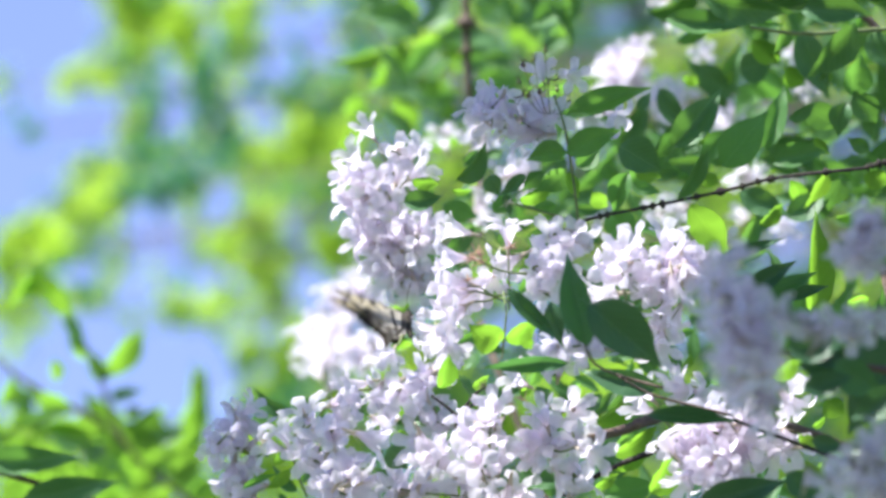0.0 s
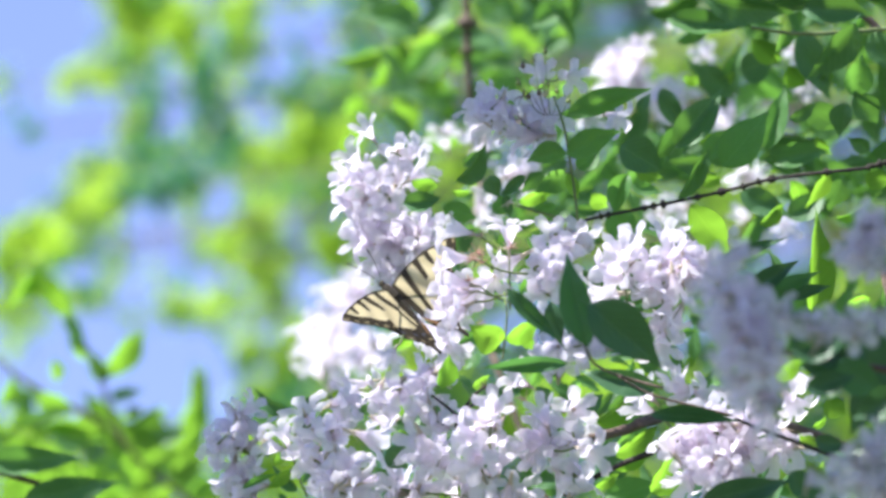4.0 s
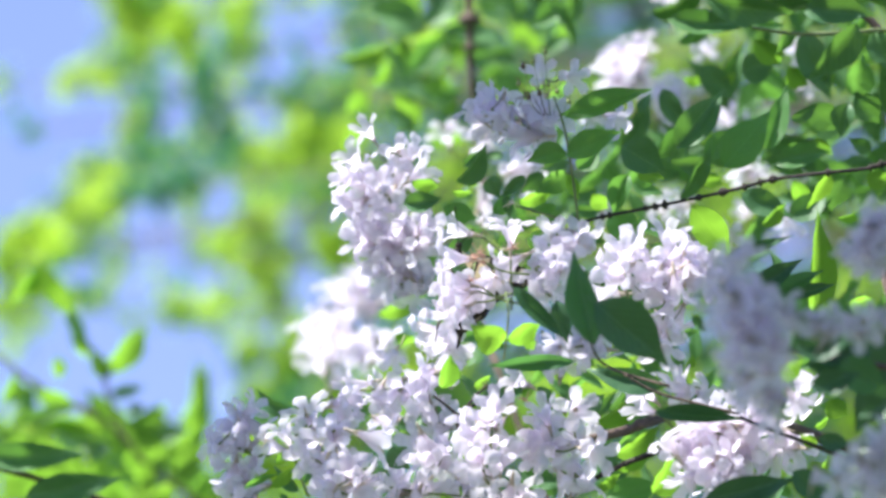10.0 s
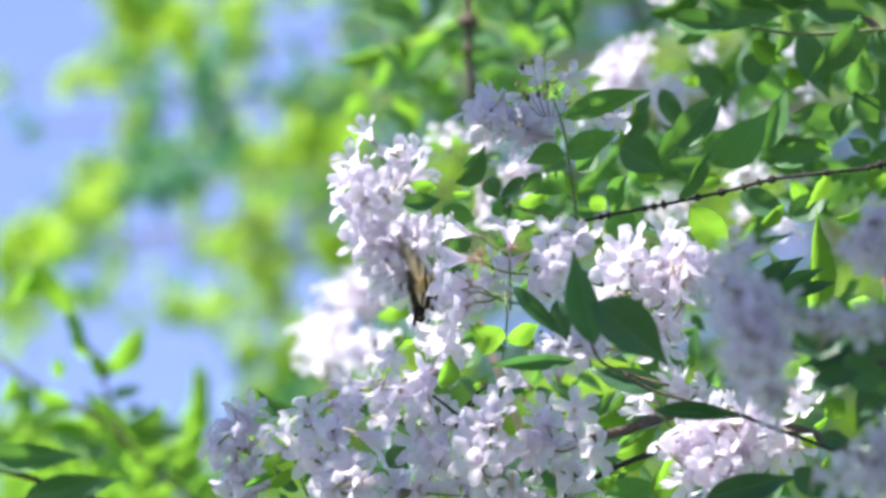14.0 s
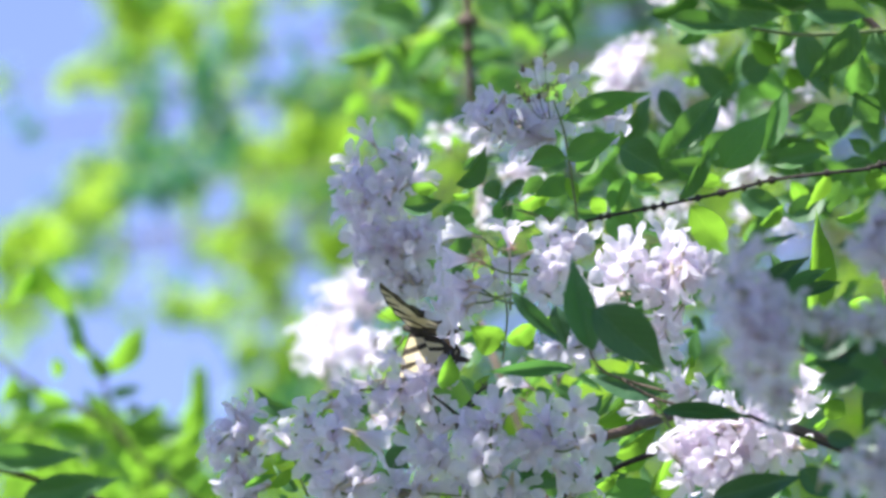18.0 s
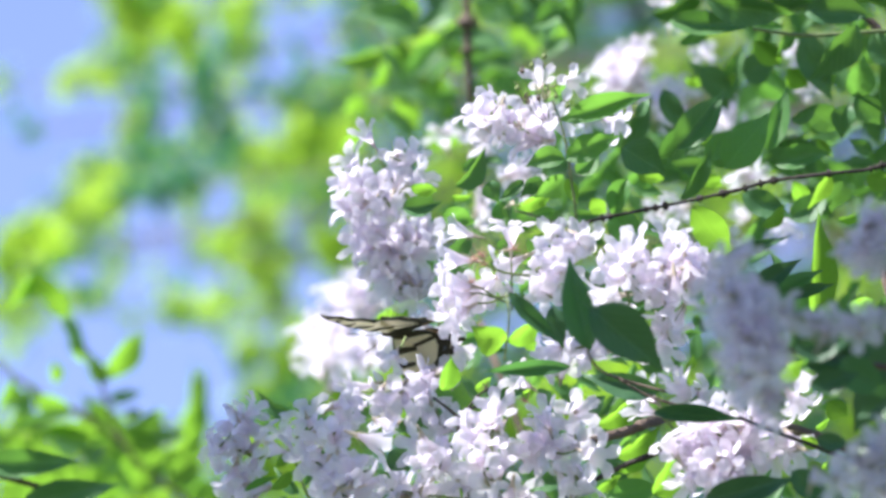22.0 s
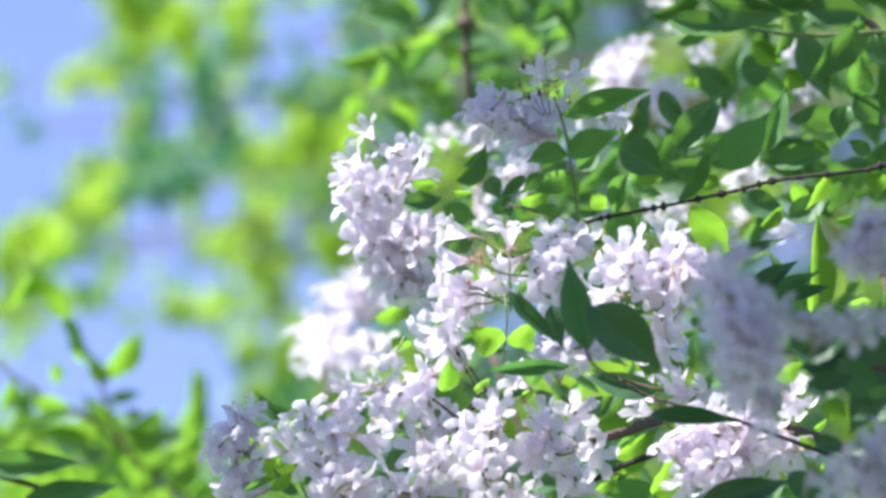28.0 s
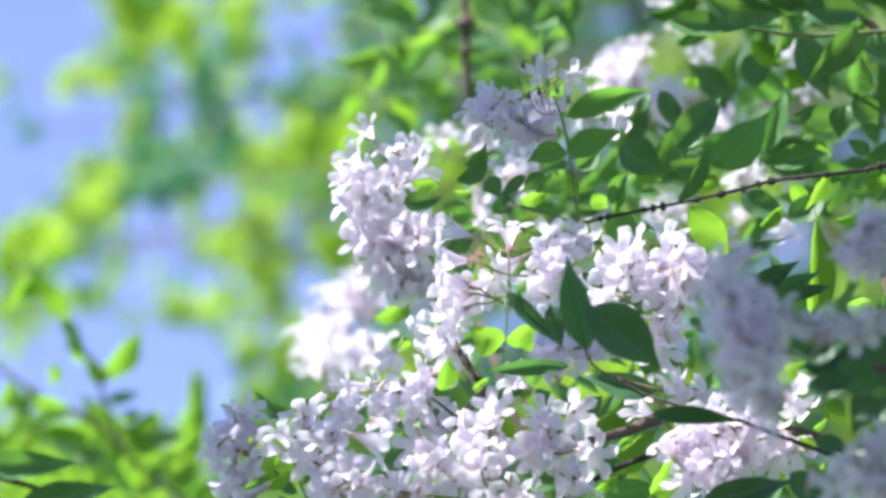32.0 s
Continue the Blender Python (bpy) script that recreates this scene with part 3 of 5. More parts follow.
# near thick leaves, edge-on to the sun, shade painted in as dark colour
leaves(front_twig, ((1043, 620, 1004, 450, 3.84, 60), (1042, 545, 1172, 655, 3.82, 92), (898, 516, 996, 612, 3.98, 32), (976, 540, 996, 618, 4.05, 36)), 0.1, in_shade=True)
leaves(front_twig, ((1008, 648, 848, 657, 4.03, 30), (1165, 692, 1028, 662, 4.03, 48)), 0.0, in_shade=True)
leaves(arch, ((1148, 735, 1312, 744, 3.92, 34), (1238, 890, 1402, 848, 3.88, 58), (1395, 838, 1466, 890, 3.88, 50)), 0.15, in_shade=True)
leaves(front_stem, ((1400, 600, 1520, 650, 3.72, 56), (1420, 650, 1540, 622, 3.72, 60), (1568, 660, 1505, 770, 3.74, 70), (1480, 640, 1568, 700, 3.70, 66), (1440, 780, 1500, 790, 3.8, 34), (1590, 760, 1488, 802, 3.56, 50), (1480, 905, 1502, 800, 3.56, 46),
                    (1590, 690, 1510, 742, 3.6, 60), (1398, 622, 1504, 604, 3.6, 56), (1424, 688, 1516, 664, 3.6, 50), (1600, 850, 1500, 880, 3.56, 60),
                    (1610, 610, 1516, 700, 3.78, 84), (1600, 740, 1530, 640, 3.8, 84), (1500, 596, 1600, 650, 3.8, 70)), 0.1, in_shade=True)
leaves(front_stem, ((1274, 460, 1396, 419, 4.10, 24), (1318, 528, 1414, 460, 4.10, 40), (1342, 538, 1452, 479, 4.11, 34), (1392, 530, 1472, 505, 4.12, 24)), 0.1, in_shade=True)
# lime leaves that the sun shines through, part of it put into their colour
leaves(knobbly, ((1438, 556, 1464, 390, 4.16, 66), (1222, 366, 1298, 462, 4.18, 66), (1480, 391, 1566, 362, 4.3, 26), (1466, 308, 1432, 378, 4.42, 38), (1400, 322, 1428, 376, 4.5, 34),
                 (1532, 312, 1580, 330, 4.4, 44), (1242, 314, 1278, 330, 4.4, 34), (1320, 352, 1348, 372, 4.5, 30), (1346, 402, 1392, 366, 4.4, 38), (1125, 303, 1176, 322, 4.4, 32), (1442, 246, 1476, 280, 4.4, 22)), -1.0, True)
leaves(upright, ((893, 604, 834, 588, 4.13, 66), (896, 606, 956, 578, 4.12, 54), (930, 600, 945, 625, 4.14, 24), (958, 570, 985, 562, 4.2, 20)), -1.0, True)
leaves(fork, ((782, 694, 800, 636, 4.13, 46), (488, 828, 512, 796, 4.27, 28), (478, 868, 520, 836, 4.26, 32), (675, 776, 736, 772, 4.24, 26), (716, 742, 706, 716, 4.24, 22), (920, 702, 952, 694, 4.24, 28), (922, 842, 985, 836, 4.20, 20),
              (385, 806, 422, 804, 4.33, 16), (838, 692, 872, 676, 4.19, 34)), -1.0, True)
leaves(lower_stem, ((1052, 754, 1142, 702, 4.24, 50), (1066, 742, 1120, 750, 4.25, 40), (1154, 878, 1232, 788, 4.15, 84), (1090, 836, 1152, 814, 4.22, 22), (1048, 872, 1098, 842, 4.22, 28), (1085, 808, 1172, 764, 4.22, 54), (1165, 655, 1190, 622, 4.25, 26),
                    (1215, 655, 1226, 632, 4.25, 22)), -1.0, True)
leaves(right_stem, ((1545, 652, 1552, 598, 4.0, 26), (1372, 676, 1420, 640, 4.0, 46), (1444, 704, 1494, 690, 4.1, 22), (1462, 712, 1502, 742, 4.1, 44), (1416, 772, 1450, 798, 4.05, 26), (1452, 832, 1476, 808, 4.05, 22), (1502, 832, 1538, 826, 4.05, 20),
                    (1440, 760, 1470, 745, 4.1, 22), (1500, 540, 1545, 535, 4.3, 40)), -1.0, True)
leaves(top_branch, ((1332, 74, 1388, 128, 4.62, 48), (1392, 122, 1432, 158, 4.6, 46), (1275, 150, 1306, 136, 4.7, 30), (1240, 150, 1205, 140, 4.8, 28), (1450, 150, 1478, 135, 4.6, 26), (1240, 262, 1258, 230, 4.6, 22)), -1.0, True)
leaves(shoot, ((918, 358, 982, 338, 4.30, 38), (1004, 308, 1026, 356, 4.26, 26), (1048, 344, 1078, 372, 4.34, 34), (822, 312, 845, 330, 4.32, 22), (728, 322, 778, 332, 4.33, 30), (800, 340, 840, 345, 4.34, 18), (922, 458, 945, 440, 4.25, 24), (910, 490, 935, 470, 4.26, 20)), -1.0, True)
# broad mid-green leaves in full light
leaves(top_branch, ((1248, 2, 1418, 42, 4.46, 62), (1514, 42, 1438, 150, 4.40, 66), (1512, 174, 1530, 102, 4.42, 62), (1512, 170, 1558, 224, 4.42, 52), (1428, 190, 1490, 236, 4.44, 56), (1400, 60, 1372, 100, 4.45, 30), (1150, 24, 1265, -20, 4.9, 50), (1198, 78, 1262, 52, 4.8, 28)), -0.7)
leaves(shoot, ((808, 322, 870, 262, 4.26, 42), (785, 366, 845, 388, 4.27, 42), (792, 446, 842, 406, 4.27, 40), (874, 378, 908, 344, 4.26, 36), (1000, 302, 950, 346, 4.28, 50), (960, 305, 925, 345, 4.4, 40), (940, 440, 962, 405, 4.3, 40), (880, 430, 905, 420, 4.3, 30)), -0.7)
leaves(knobbly, ((1206, 224, 1158, 292, 4.36, 52), (1202, 356, 1262, 262, 4.36, 34), (1398, 215, 1450, 190, 4.4, 30), (1540, 270, 1500, 250, 4.4, 30), (1260, 300, 1180, 290, 4.5, 40), (1150, 436, 1210, 452, 4.2, 22), (1490, 320, 1470, 380, 4.5, 50)), -0.7)
# darker leaves that stand edge-on
leaves(shoot, ((1003, 272, 930, 284, 4.23, 42), (1003, 276, 1098, 230, 4.22, 50), (1002, 208, 1152, 154, 4.22, 46), (1130, 200, 1152, 165, 4.24, 22), (714, 362, 782, 346, 4.28, 40), (870, 312, 884, 350, 4.24, 36), (930, 312, 882, 348, 4.24, 24), (894, 346, 902, 388, 4.25, 20),
               (985, 366, 934, 372, 4.26, 22), (1022, 300, 1062, 262, 4.3, 38), (1112, 308, 1086, 384, 4.3, 42), (800, 470, 835, 480, 4.2, 26)), 0.2)
leaves(knobbly, ((1098, 262, 1176, 308, 4.36, 68), (1078, 380, 1130, 440, 4.3, 58), (1118, 332, 1174, 346, 4.34, 26), (1195, 266, 1276, 154, 4.33, 64), (1280, 300, 1362, 198, 4.33, 76), (1356, 270, 1392, 150, 4.36, 44), (1370, 294, 1468, 268, 4.36, 46), (1500, 186, 1486, 246, 4.4, 44),
                 (1310, 345, 1402, 388, 4.45, 50), (1395, 390, 1470, 340, 4.5, 50), (1290, 235, 1240, 300, 4.4, 40)), 0.2)
leaves(top_branch, ((1178, 38, 1335, 46, 4.56, 46), (1420, 24, 1548, 26, 4.5, 60), (1320, 40, 1390, 48, 4.5, 24), (1545, 60, 1580, 130, 4.45, 50), (1170, 160, 1215, 240, 4.6, 40), (1420, 60, 1470, 180, 4.6, 60), (1310, 130, 1370, 110, 4.7, 60), (1240, 120, 1300, 180, 4.7, 50)), 0.2)
leaves(fork, ((702, 762, 762, 744, 4.23, 30), (690, 798, 724, 836, 4.20, 48), (606, 716, 656, 742, 4.24, 48), (856, 706, 944, 688, 4.24, 36), (920, 840, 1002, 868, 4.20, 46), (920, 852, 946, 890, 4.2, 38), (430, 872, 492, 842, 4.25, 14), (690, 705, 730, 712, 4.26, 30), (735, 820, 765, 815, 4.22, 18),
              (955, 712, 975, 695, 4.26, 34), (950, 790, 1010, 752, 4.24, 18), (815, 735, 820, 780, 4.2, 22)), 0.2)
leaves(lower_stem, ((1036, 734, 1068, 700, 4.26, 34), (1040, 760, 1090, 752, 4.28, 26), (1070, 884, 1176, 862, 4.28, 50), (1080, 800, 1100, 820, 4.28, 30), (1240, 790, 1262, 780, 4.2, 24), (1205, 640, 1190, 665, 4.24, 24)), 0.2)
# out-of-focus leaves on the rear stem
leaves(back_stem, ((684, 78, 592, 128, 5.93, 44), (706, 66, 664, 180, 5.95, 66), (728, 82, 818, 44, 5.90, 40), (796, 80, 816, 130, 5.90, 42), (742, 142, 796, 152, 5.95, 38), (694, 166, 738, 252, 5.85, 46), (708, -5, 742, 36, 5.95, 26), (796, 178, 788, 218, 5.95, 28), (745, 236, 824, 266, 5.75, 56), (870, 155, 862, 180, 5.95, 22)), -1.0, True)
leaves(back_stem, ((660, 566, 750, 530, 4.85, 46), (640, 170, 610, 210, 6.15, 50), (640, 240, 600, 270, 6.05, 50), (900, 30, 960, 100, 6.6, 60), (1000, 40, 980, 100, 6.6, 40), (690, 600, 730, 618, 4.85, 36)), -1.0, True)
leaves(back_stem, ((778, 78, 704, 144, 5.85, 48), (742, 62, 640, 8, 5.95, 66), (832, 176, 826, 232, 5.85, 32), (640, 6, 700, 0, 6.00, 40), (880, 110, 920, 200, 6.00, 50), (845, 30, 900, 0, 5.95, 60), (760, 20, 800, -10, 5.95, 50), (870, 60, 840, 120, 6.05, 50)), 0.2)


BARE = ((1100, 110, 62), (1182, 175, 42), (1242, 90, 28), (1410, 95, 26), (1290, 205, 30), (792, 236, 28), (920, 300, 36), (855, 365, 28), (600, 570, 110), (1455, 470, 45), (1260, 410, 50), (1185, 18, 34),
        (1390, 402, 20), (1315, 310, 30), (1190, 374, 30), (1310, 85, 16), (1415, 425, 22), (890, 560, 18), (790, 300, 22), (1090, 30, 30))


def thicket(parent, box, n, depth, size, seed, upward=0.3, young=False):
    """Random leaves within a grid box (x0, y0, x1, y1) and between two distances."""
    rng = random.Random(seed)
    for _ in range(n):
        x, y = rng.uniform(box[0], box[2]), rng.uniform(box[1], box[3])
        a = rng.uniform(-math.pi, math.pi)
        s = rng.uniform(*size)
        mx, my = x + s * math.cos(a) / 2, y - s * (math.sin(a) * 0.8 + upward) / 2
        if any(math.hypot(mx - bx, my - by) < br + s * 0.25 for bx, by, br in BARE):
            continue
        put_leaf(parent, x, y, x + s * math.cos(a), y - s * (math.sin(a) * 0.8 + upward), rng.uniform(*depth), s * (rng.uniform(0.28, 0.40) if young else rng.uniform(0.32, 0.46)), rng.uniform(-65, 65), rng.uniform(-1.0, -0.5) if young else None, young)


thicket(top_branch, (1000, -40, 1600, 300), 130, (4.8, 5.6), (75, 125), 101)
thicket(knobbly, (900, 260, 1600, 440), 90, (4.6, 5.3), (60, 110), 102)
thicket(right_stem, (1080, 440, 1600, 720), 80, (4.4, 4.8), (50, 95), 103)
thicket(lower_stem, (1020, 700, 1600, 920), 55, (4.36, 4.7), (50, 90), 104)
thicket(fork, (480, 700, 1060, 920), 55, (4.34, 4.6), (40, 75), 105)
thicket(shoot, (740, 260, 1020, 480), 40, (4.45, 5.0), (40, 75), 106)
thicket(back_stem, (840, 480, 1080, 720), 30, (4.4, 4.7), (40, 75), 107)
thicket(back_stem, (690, -40, 1020, 240), 45, (5.5, 6.1), (70, 120), 108)

# withered calyx tufts, dark and spidery
for n, (x, y, d) in enumerate(((810, 755, 4.18), (905, 362, 4.23), (895, 445, 4.18), (850, 458, 4.17), (470, 785, 4.26), (950, 160, 4.23), (925, 175, 4.23), (965, 175, 4.23), (1000, 410, 4.23), (860, 690, 4.18), (845, 452, 4.15), (838, 462, 4.15), (906, 442, 4.16), (855, 470, 4.16), (930, 712, 4.17), (830, 500, 4.17))):
    rng = random.Random(300 + n)
    o = spot(x, y, d)
    bm = bmesh.new()
    for _ in range(9):
        v = Vector((rng.uniform(-1, 1), rng.uniform(-1, 1), rng.uniform(-0.6, 1))).normalized()
        tube(bm, [Vector(), v * 0.003 + Vector((0, 0, 0.0005)), v * rng.uniform(0.004, 0.0065)], 0.0003, 0.00012, 4, 4)
    tuft = part("calyx_tuft", mesh_of("calyx_tuft", bm, RED_CALYX if n > 9 else TWIG if n % 3 == 0 else CALYX), bush, "spidery withered calyx", Matrix.Translation(o - BASE))
    SWAY.append((tuft, "main"))

# round green seed buds on thread-like stalks at the top of the shoot
for n, (x, y) in enumerate(((926, 118), (965, 92), (918, 148), (955, 166), (970, 150), (1006, 180), (936, 172), (986, 162), (944, 108))):
    o, foot = spot(x, y, 4.215), spot(972 + (x - 960) * 0.25, 205, 4.235)
    bm = bmesh.new()
    bmesh.ops.create_uvsphere(bm, u_segments=8, v_segments=6, radius=0.0014)
    for k in range(5):
        a = k * 1.256 + n
        tube(bm, [Vector((0, 0, 0.001)), Vector((math.cos(a) * 0.0012, math.sin(a) * 0.0012, 0.0026)), Vector((math.cos(a) * 0.0026, math.sin(a) * 0.0026, 0.0036))], 0.0003, 0.0001, 4, 4)
    tube(bm, [Vector(), (foot - o) * 0.5 + Vector((0, 0, -0.003)), foot - o], 0.00016, 0.0002, 6, 5)
    bud = part("seed_bud", mesh_of("seed_bud", bm, TWIG if n % 3 == 0 else GREEN_TWIG), bush, "round green seed bud on a thin stalk", Matrix.Translation(o - BASE))
    SWAY.append((bud, "top"))

# canes from the ground up into the sprays
CANES = [((1660, 670, 3.9), 0.0), ((1560, 300, 4.3), 0.25), ((1660, 860, 4.4), 0.1), ((1000, 940, 4.28), -0.1), ((690, 950, 4.28), -0.2), ((850, 430, 5.2), 0.15), ((470, 950, 4.35), -0.3), ((1640, 60, 4.6), 0.3)]
for k, (p, bow) in enumerate(CANES):
    top = spot(*p) - BASE
    foot = Vector((0.10 * math.cos(k * 2.4), 0.10 * math.sin(k * 2.4), -0.02))
    bm = bmesh.new()
    mid = foot.lerp(top, 0.5) + Vector((bow * 0.6 + 0.15, 0.12 * (1 if k % 2 else -0.3) + 0.1, 0.25))
    tube(bm, [foot, foot.lerp(mid, 0.5) + Vector((0.05, 0.02, 0.1)), mid, mid.lerp(top, 0.6) + Vector((0.05, 0.02, -0.12)), top - LIFT * 0.05], 0.010, 0.0022, 30, 8, 0.08, 4)
    part("cane", mesh_of("cane", bm, TWIG), bush)


def leaf_cloud(centres, per, size, seed, keep=None, flat=0.4, tips=False):
    """Vertices and faces of many small folded leaves round centres (x, y, z, r)."""
    rng = np.random.default_rng(seed)
    c = np.repeat(np.array(centres, float), per, 0)
    v = rng.normal(size=(len(c), 3))
    v /= np.linalg.norm(v, axis=1)[:, None]
    p = c[:, :3] + v * (c[:, 3] * rng.uniform(0.1, 1, len(c)) ** 0.5)[:, None]
    if keep is not None:
        p = p[keep(p)]
    n = len(p)
    a = rng.normal(size=(n, 3)) + np.array([0, 0, -0.3])
    a /= np.linalg.norm(a, axis=1)[:, None]
    up = rng.normal(size=(n, 3)) * flat + np.array([0, 0, 1.0])
    s = np.cross(a, up)
    s /= np.linalg.norm(s, axis=1)[:, None] + 1e-9
    nn = np.cross(s, a)
    L = size * rng.uniform(0.7, 1.3, n)[:, None]
    if tips:      # whole leaves, from stalk to tip, obey keep
        ok = keep(p + a * L) & keep(p + a * L * 0.5)
        p, a, s, nn, L = p[ok], a[ok], s[ok], nn[ok], L[ok]
        n = len(p)
    pts = np.stack([p, p + a * L * 0.4 + s * L * 0.27 + nn * L * 0.07, p + a * L * 0.45, p + a * L * 0.4 - s * L * 0.27 + nn * L * 0.07, p + a * L], 1).reshape(-1, 3)
    k = np.arange(n)[:, None] * 5
    tri = np.concatenate([k + [0, 1, 2], k + [0, 2, 3], k + [1, 4, 2], k + [2, 4, 3]], 0)
    return pts, tri


def cloud_mesh(name, pts, tri, mat):
    me = bpy.data.meshes.new(name)
    me.vertices.add(len(pts))
    me.vertices.foreach_set("co", pts.astype(np.float32).ravel())
    me.loops.add(tri.size)
    me.loops.foreach_set("vertex_index", tri.astype(np.int32).ravel())
    me.polygons.add(len(tri))
    me.polygons.foreach_set("loop_start", np.arange(len(tri), dtype=np.int32) * 3)
    me.materials.append(mat)
    me.update(calc_edges=True)
    return me


def grid_of(p):
    """Grid places and distances of many places at once."""
    q = (np.array(p) - np.array(EYE)) @ np.array(AXES)
    d = -q[:, 2]
    k = FOCUS / STEP / np.maximum(d, 1e-3)
    return 784 + q[:, 0] * k, 441 - q[:, 1] * k, d


# the bush's own leaves beyond the flowering tips
rng = random.Random(5)
low = []
for _ in range(150):
    low.append((rng.gauss(0.12, 0.38), rng.gauss(0.25, 0.3), rng.uniform(0.5, 2.45), 0.16))
# unseen canopy overhead, added to shade the right-hand leaves
for _ in range(62):
    low.append((rng.uniform(-0.20, 0.7), rng.uniform(0.12, 0.55), rng.uniform(2.82, 3.2), 0.13))


# places that the added canopy is cut away for, so the sun reaches them
BEAMS = [spot(*p) - BASE for p in ((1100, 105, 4.92), (600, 570, 5.2), (1455, 470, 4.16), (1250, 410, 4.15), (1110, 460, 4.21), (895, 400, 4.17), (810, 530, 4.17), (875, 500, 4.19), (970, 500, 4.19), (1000, 425, 4.20), (1190, 520, 4.22), (660, 310, 4.31), (700, 410, 4.31), (1250, 720, 4.21), (1280, 800, 4.22), (1230, 780, 4.21), (1110, 500, 4.21), (1190, 570, 4.22))]
low = [c for c in low if c[2] < 2.5 or all((Vector(c[:3]) - b).cross(SUN_DIR).length > 0.17 for b in BEAMS)]


def outside(p):
    x, y, d = grid_of(p + np.array(BASE))
    return ~((x > -60) & (x < 1630) & (y > -60) & (y < 940))


pts, tri = leaf_cloud(low, 45, 0.05, 9, outside, tips=True)
tagged(part("foliage", cloud_mesh("foliage", pts, tri, LEAF), bush), kind="stuff")

# overhanging boughs, unseen and added, whose leaves shade the flowers marked for them
def shade_bough(marks, r, reach, seed, per, sway):
    rng = random.Random(seed)
    places = [spot(*m) + SUN_DIR * (reach + rng.uniform(-0.05, 0.05)) for m in marks]
    o = places[0]
    bm = bmesh.new()
    end = places[-1]
    tube(bm, [Vector((0, 0, 0.02)), (end - o) * 0.5 + Vector((0, 0, 0.06)), end - o + Vector((0.02, 0, 0.03)), spot(1500, -260, 4.4) - o], 0.0015, 0.004, 18, 6, 0.1)
    ob = part("shade_bough", mesh_of("shade_bough", bm, TWIG), bush, "leafy overhanging branch, unseen, added to cast shade", Matrix.Translation(o - BASE))

    def clear(p):
        x, y, d = grid_of(p + np.array(o))
        return ~((x > -50) & (x < 1620) & (y > -50) & (y < 940))

    pts, tri = leaf_cloud([(*(p - o), r) for p in places], per, 0.042, seed, clear, 0.8, True)
    tagged(part("foliage", cloud_mesh("foliage", pts, tri, LEAF), ob), kind="stuff")
    SWAY.append((ob, sway))


shade_bough([(1280, 870, 3.92), (1400, 850, 3.92), (1250, 882, 3.92), (1330, 865, 3.92), (1080, 560, 3.84), (1150, 640, 3.84), (1240, 560, 3.84), (1290, 500, 3.43), (1300, 600, 3.43), (1320, 680, 3.43), (1420, 560, 3.45), (1530, 430, 3.47), (1540, 580, 3.45),
       (1530, 820, 3.45), (1350, 860, 3.86), (1440, 630, 3.72), (1480, 640, 3.72), (1345, 700, 3.44), (1530, 690, 3.72)], 0.045, 0.55, 401, 85, "front")
shade_bough([(390, 800, 4.30), (560, 830, 4.21), (450, 830, 4.30), (490, 870, 4.28), (430, 770, 4.29), (100, 840, 4.75), (30, 820, 4.75), (160, 860, 4.75), (1350, 490, 4.12), (1420, 490, 4.12)], 0.032, 0.55, 402, 5, "low")
shade_bough([(560, 770, 4.21), (620, 840, 4.21), (590, 745, 4.21), (540, 850, 4.22), (680, 800, 4.18), (780, 815, 4.18), (870, 760, 4.17), (885, 820, 4.16), (960, 800, 4.17), (1040, 805, 4.18), (720, 880, 4.2), (860, 885, 4.2), (980, 880, 4.2)], 0.040, 0.55, 405, 5, "mass_shade")
shade_bough([(660, 290, 4.37), (650, 350, 4.37), (710, 420, 4.37), (690, 490, 4.37), (730, 520, 4.37)], 0.030, 0.60, 403, 7, "upper_shade")
shade_bough([(590, 790, 4.2), (650, 850, 4.2), (790, 810, 4.18), (890, 780, 4.17), (960, 820, 4.17), (820, 540, 4.17), (550, 740, 4.2)], 0.030, 0.60, 404, 12, "lower_shade")
shade_bough([(1178, 160, 5.4), (1184, 195, 5.4), (1180, 178, 5.4), (1240, 200, 4.34), (1320, 230, 4.34), (1150, 250, 4.37), (1470, 110, 4.45), (1430, 240, 4.40)], 0.034, 0.6, 406, 10, "top")
shade_bough([(880, 215, 4.24), (915, 250, 4.25), (945, 245, 4.25), (960, 130, 4.24), (1018, 142, 4.24), (870, 190, 4.24)], 0.034, 0.6, 408, 11, "top_shade")
shade_bough([(1260, 500, 3.84), (1300, 580, 3.43), (1320, 670, 3.43), (1420, 570, 3.45), (1270, 500, 3.43), (1530, 430, 3.47), (1500, 575, 3.45), (1540, 850, 3.45), (1450, 640, 3.45), (1520, 630, 3.45), (1500, 660, 3.45), (1100, 600, 3.82), (1500, 790, 3.45), (1450, 870, 3.47), (1560, 800, 3.45), (1500, 650, 3.72), (1560, 700, 3.72), (1450, 690, 3.72), (1450, 800, 3.80)], 0.060, 0.36, 407, 130, "front")
shade_bough([(600, 640, 5.0), (650, 640, 5.0)], 0.024, 0.5, 410, 20, "low")
# added overhead and at the right to keep skylight off the near sprays
shade_bough([(1250, -160, 3.43), (1330, -170, 3.5), (1420, -160, 3.43), (1500, -170, 3.5), (1580, -160, 3.43), (1300, -200, 3.3), (1400, -200, 3.3), (1500, -200, 3.3), (1600, -220, 3.3)], 0.06, 0.02, 411, 70, "front")
shade_bough([(1790, 960, 3.4), (1770, 860, 3.4), (1780, 760, 3.4), (1790, 680, 3.45), (1820, 560, 3.45)], 0.055, 0.02, 409, 60, "front")

